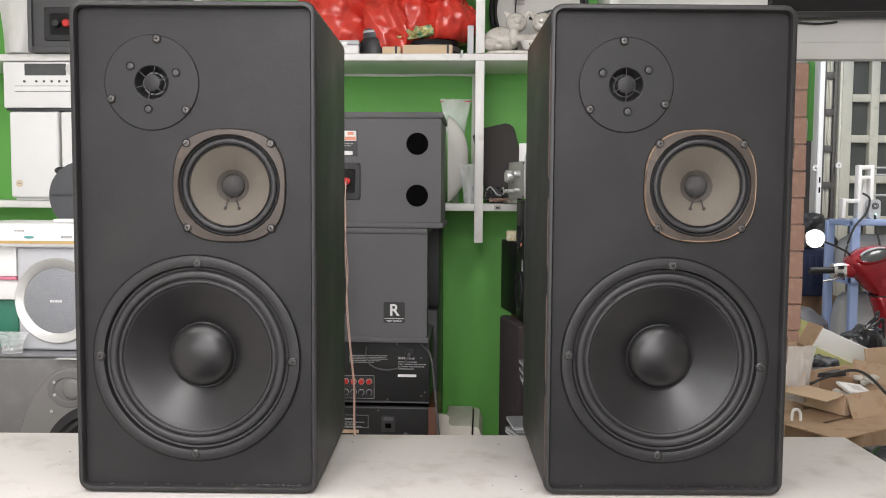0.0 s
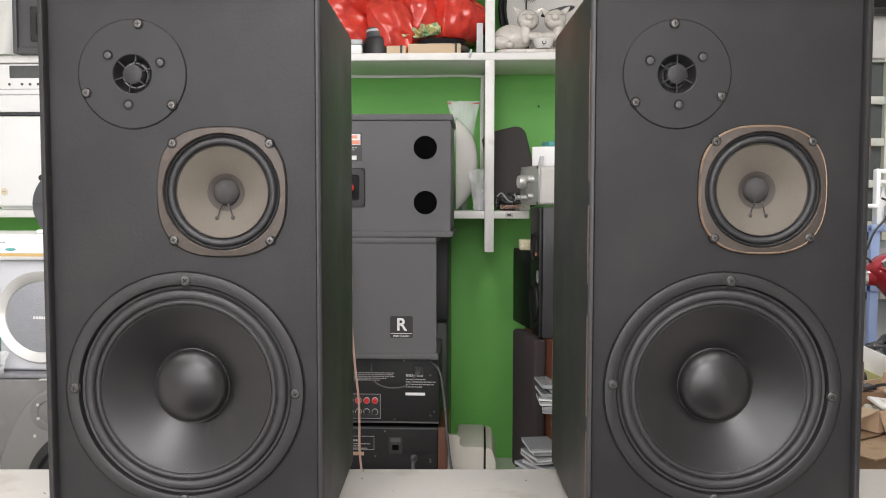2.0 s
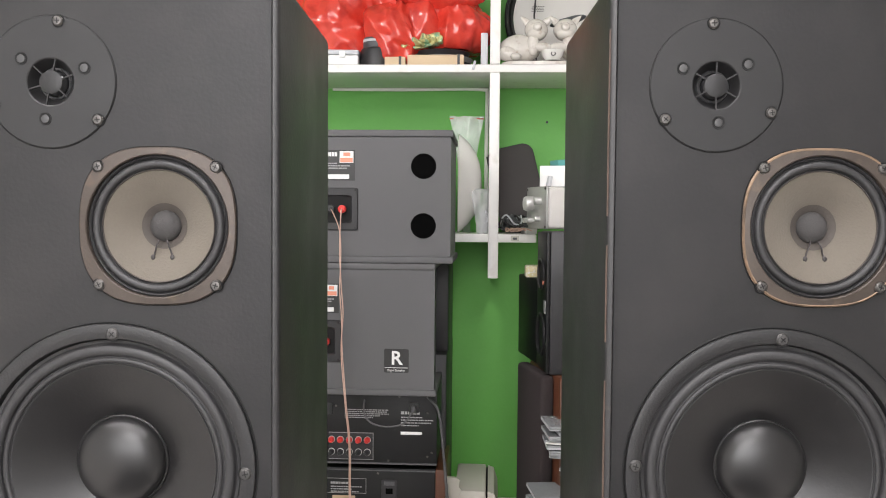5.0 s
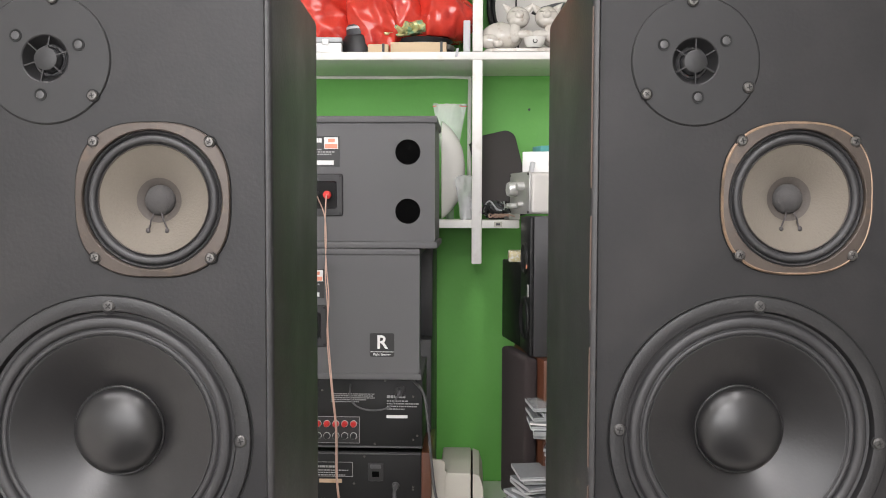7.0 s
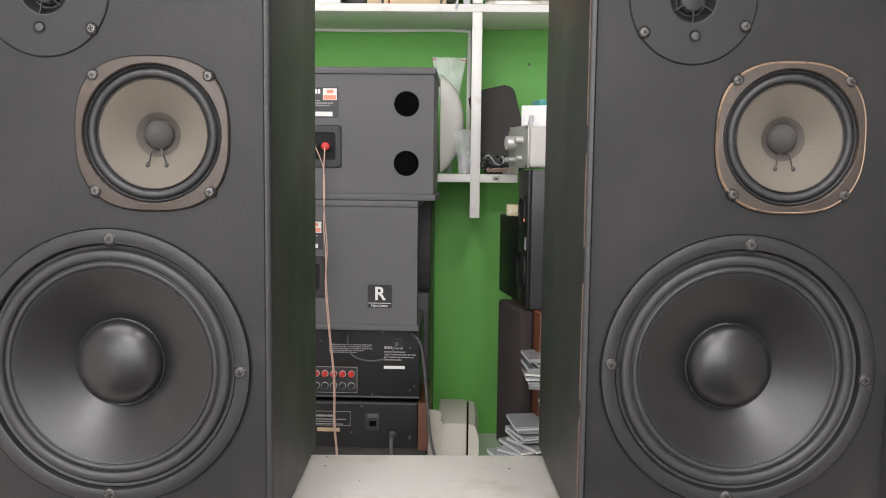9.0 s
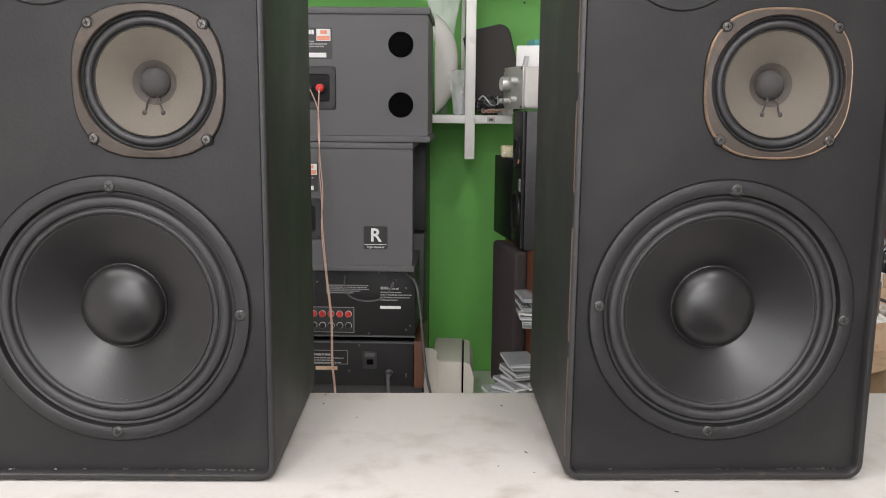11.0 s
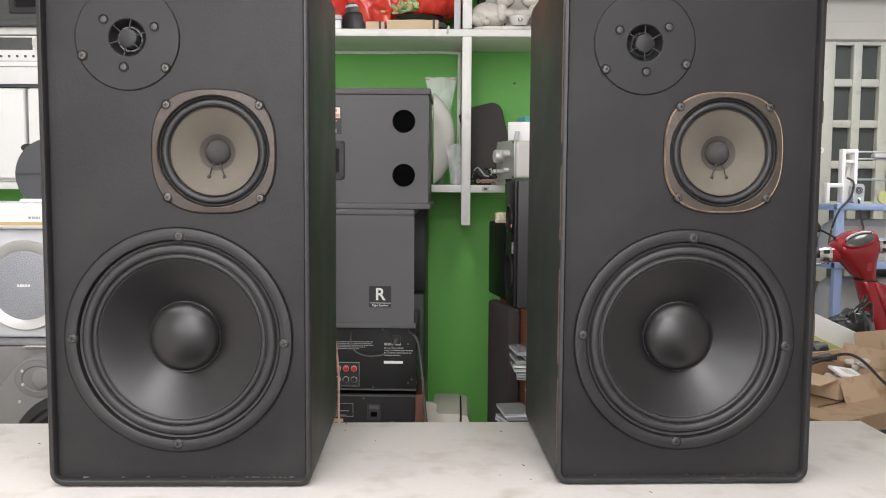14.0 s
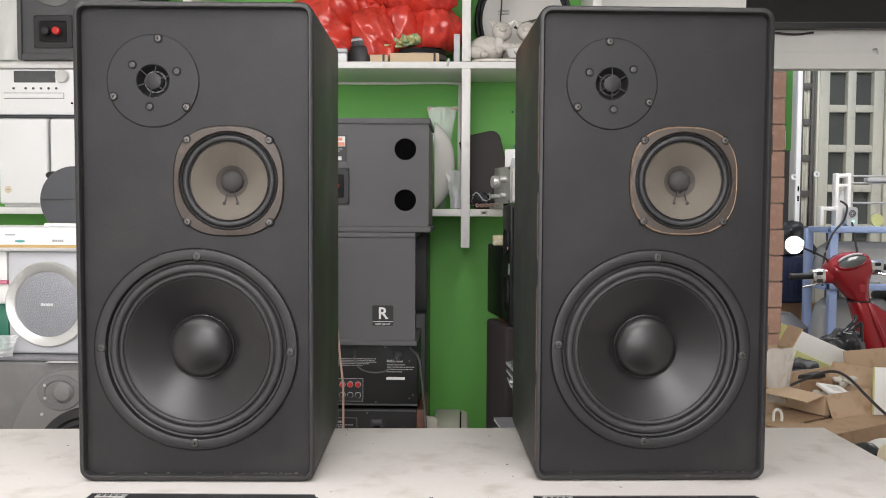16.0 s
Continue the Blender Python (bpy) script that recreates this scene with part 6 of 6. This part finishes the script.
solo("box_stack_base", box(-0.17, 0.17, -0.15, 0.15, 0, 0.298, 0.004), CARD, "closed cardboard box on the floor", "box", pose(1.345, 2.93, 0.001, rz=30), "cardboard boxes")
carton("cardboard_box", pose(1.198, 3.185, 0.5, rz=2), 0.135, 0.13, 0.285, "upright tan cardboard box with raised flap", (("e", 28, 0.09),))
solo("box_stack_base", box(-0.067, 0.067, -0.064, 0.064, 0, 0.498, 0.004), CARD, "closed cardboard box on the floor", "box", pose(1.197, 3.185, 0.001, rz=2), "cardboard boxes")
carton("cardboard_box", pose(1.785, 3.28, 0.3785, rz=24), 0.34, 0.3, 0.27, "large cardboard box with tall raised back flap", (("n", 8, 0.095), ("e", 70, 0.1)))
solo("box_stack_base", box(-0.2, 0.2, -0.17, 0.17, 0, 0.378, 0.004), CARDD, "closed cardboard box on the floor", "box", pose(1.785, 3.29, 0.001, rz=22), "cardboard boxes")
pkt = thing("white_packet", "white paper packet lying in the open box", "packet", pose(1.392, 3.04, 0.645, rx=16, ry=10, rz=18))
part("envelope", box(-0.055, 0.055, -0.04, 0.04, 0, 0.012, 0.004), PAPERW, pkt)
_b = bmesh.new()
for k in range(4):
    box(-0.02 + 0.012 * k, -0.013 + 0.012 * k, -0.02, 0.02, 0.0118, 0.0126, bm=_b)
part("faint_print", _b, BEIGE, pkt, "", 0)
solo("box_filling", blob(0.1, 0.065, 0.05, (0, 0, 0), 0.02, 24, 5, None, 0.0, True), BEIGE, "crumpled wrapping inside the open box", "wrapping", pose(1.385, 3.07, 0.5895, rz=31))
lt = thing("letter_tray", "white and yellow-green folded plastic tray standing among boxes", "tray", pose(1.53, 3.62, 0.6, rx=8, ry=24, rz=-8))
part("back", box(-0.13, 0.13, 0, 0.006, 0, 0.16, 0.002), WPLAST, lt)
part("front", box(-0.13, 0.13, -0.09, -0.084, -0.03, 0.09, 0.002), YELLOW, lt, "yellow-green front strip")
part("floor", box(-0.13, 0.13, -0.084, 0.0, -0.006, 0.0), YELLOW, lt, "", 0)
_d = bmesh.new()
for k in range(8):
    box(-0.11 + 0.028 * k, -0.1 + 0.028 * k, -0.0912, -0.09, -0.015, -0.007, bm=_d)
part("punched_holes", _d, DKGREY, lt, "", 0)
solo("tray_support", box(-0.22, 0.2, -0.16, 0.2, 0, 0.52, 0.01), CARDD, "dark brown carton under the tray", "box", pose(1.6, 3.78, 0.001, rz=-8))
solo("yellow_strip", box(-0.06, 0.06, -0.003, 0.003, 0, 0.09, 0.001), YELLOW, "yellow-green folded card strip", "card", pose(1.37, 3.6, 0.74, ry=22))
pbag = thing("black_plastic_bag", "knotted shiny black plastic bag standing on a carton", "plastic bag", T(1.715, 3.72, 0.5605))
part("bag", film_lobe(0, 0, 0.085, 0.1, 0.085, 0.095, 6, 0.022, 0.0), BLKBAG, pbag, "", 40)
part("knot", blob(0.02, 0.018, 0.018, (-0.005, -0.03, 0.2), 0.008, 60, 3), BLKBAG, pbag, "twisted knot")
part("handle", tube([(-0.005, -0.03, 0.2), (0.02, -0.035, 0.235), (0.045, -0.035, 0.262), (0.052, -0.035, 0.29)], 0.009), BLKBAG, pbag, "twisted film handle")
part("handle", tube([(-0.005, -0.03, 0.2), (0.045, -0.03, 0.225), (0.075, -0.03, 0.255), (0.08, -0.03, 0.225), (0.083, -0.03, 0.17)], 0.007), BLKBAG, pbag, "twisted film handle")
solo("bag_support", box(-0.25, 0.3, -0.2, 0.2, 0, 0.56, 0.01), CARDD, "dark brown carton under the black bag", "box", T(1.88, 3.8, 0.001))
solo("foam_wrap", blob(0.05, 0.04, 0.016, (0, 0, 0.0), 0.02, 30, 4, None, None, True), BEIGE, "crumpled pale foam wrap between boxes", "wrapping", T(1.5, 3.16, 0.66))
polybag("clear_wrap", (1.2, 3.07, 0.6), 0.15, 0.2, 0.07, "crumpled clear plastic wrap over a box", 15, rz=15)
solo("plastic_hoop", tube([(1.098, 2.84, 0.582), (1.099, 2.84, 0.61), (1.106, 2.84, 0.621), (1.118, 2.84, 0.62), (1.126, 2.84, 0.608), (1.127, 2.84, 0.582)], 0.005), OPALW, "pale grey plastic hoop between the boxes", "hoop")
pp = thing("framed_board", "white board with yellow edge standing among boxes", "board", pose(1.56, 2.95, 0.58, rz=-6))
part("sheet", box(-0.06, 0.12, 0, 0.006, 0, 0.172, 0.001), PAPERW, pp)
part("edge", box(-0.066, -0.0605, -0.002, 0.008, 0, 0.172, 0.001), YELLOW, pp, "yellow edge strip")
solo("thick_cable", tube([(1.24, 3.06, 0.662), (1.31, 3.02, 0.708), (1.36, 2.98, 0.732), (1.4, 2.95, 0.717), (1.452, 2.93, 0.662), (1.493, 2.9, 0.615), (1.535, 2.88, 0.575), (1.57, 2.86, 0.53)], 0.0052), CABLE, "thick dark cable lying over the boxes", "cable")
tp = thing("tape_roll", "roll of cream packing tape", "tape roll", pose(1.245, 2.32, 0.603, rx=66, rz=14))
part("tape", lathe([(0.028, 0), (0.05, 0), (0.05, 0.04), (0.028, 0.04), (0.028, 0)], None, 40), CREAMC, tp)
part("core", lathe([(0.026, -0.001), (0.0278, -0.001), (0.0278, 0.041), (0.026, 0.041), (0.026, -0.001)], None, 40), PAPERW, tp)
solo("low_crate", box(1.14, 1.62, 2.05, 2.54, 0.001, 0.562, 0.01), DKGREY, "dark grey plastic crate of odds and ends", "crate")
CT = 0.5625
for x_, y_, a_, m_, lab in ((1.22, 2.5, 20, BLACKP, "black plastic power adapter on the crate"), (1.36, 2.47, -35, DKGREY, "dark grey plastic power adapter on the crate"), (1.29, 2.44, 70, BLACKP, "black plastic power adapter on the crate")):
    ad = thing("power_adapter", lab, "adapter", pose(x_, y_, CT, rz=a_), "odds and ends")
    part("case", box(-0.035, 0.035, -0.022, 0.022, 0, 0.034, 0.006, 3), m_, ad)
    part("cord", tube([(0.034, 0, 0.016), (0.06, 0.004, 0.02), (0.075, 0.025, 0.01), (0.06, 0.05, 0.004)], 0.003), CABLE, ad)
for x_, y_, r_, sd, m_, lab in ((1.3, 2.51, 0.045, 21, WBAG, "crumpled white plastic bag on the crate"), (1.4, 2.4, 0.05, 22, WBAG, "crumpled white plastic bag on the crate"), (1.2, 2.4, 0.04, 23, BLKBAG, "crumpled black plastic film on the crate")):
    solo("crumpled_film", film_lobe(0, 0, r_ * 0.5, r_, r_ * 0.7, r_ * 0.55, sd, 0.014, 0.0), m_, lab, "plastic bag", pose(x_, y_, CT, rz=sd * 40), "odds and ends", smooth=40)
for x_, y_, m_ in ((1.33, 2.3, WPLAST), (1.46, 2.5, BEIGE)):
    cpz = thing("plastic_dish", "small round plastic dish upturned on the crate", "dish", pose(x_, y_, CT), "odds and ends")
    part("shell", lathe([(0.026, 0), (0.027, 0.002), (0.026, 0.02), (0.023, 0.022), (0.0, 0.022)], None, 28), m_, cpz)
solo("black_case", box(-0.1, 0.1, -0.05, 0.05, 0, 0.016, 0.003), BLACKP, "flat black case lying between the boxes", "case", pose(1.3, 3.18, 0.672, ry=-3, rz=4))
solo("case_support", box(-0.1, 0.1, -0.06, 0.06, 0, 0.668, 0.004), CARDD, "narrow dark carton between the boxes", "box", pose(1.33, 3.2, 0.001, rz=4))
solo("dark_cloth", blob(0.1, 0.06, 0.05, (0, 0, 0.03), 0.03, 18, 4, None, 0.0, True), DKGREY, "crumpled dark cloth among the boxes", "cloth", pose(1.42, 3.5, 0.6, rz=10))
solo("cloth_support", box(-0.1, 0.1, -0.07, 0.07, 0, 0.599, 0.004), CARDD, "dark carton under the cloth", "box", pose(1.42, 3.5, 0.001))
for k, (x_, y_, z_, rx_, rz_) in enumerate(((1.25, 2.45, 0.622, 12, 30), (1.37, 2.36, 0.618, -4, -15), (1.48, 2.46, 0.616, 8, 60))):
    solo("loose_paper", box(-0.06, 0.06, -0.04, 0.04, 0, 0.002), PAPERW, "loose white leaflet on the clutter", "paper", pose(x_, y_, z_ - 0.05, rx=rx_, rz=rz_), "loose papers", smooth=0)
solo("curled_cable", tube([(1.26, 2.52, 0.567), (1.31, 2.48, 0.6), (1.37, 2.47, 0.625), (1.41, 2.5, 0.6), (1.4, 2.53, 0.57), (1.35, 2.5, 0.575), (1.32, 2.44, 0.62), (1.35, 2.42, 0.66)], 0.0045), CABLE, "curled black cable on the clutter", "cable")
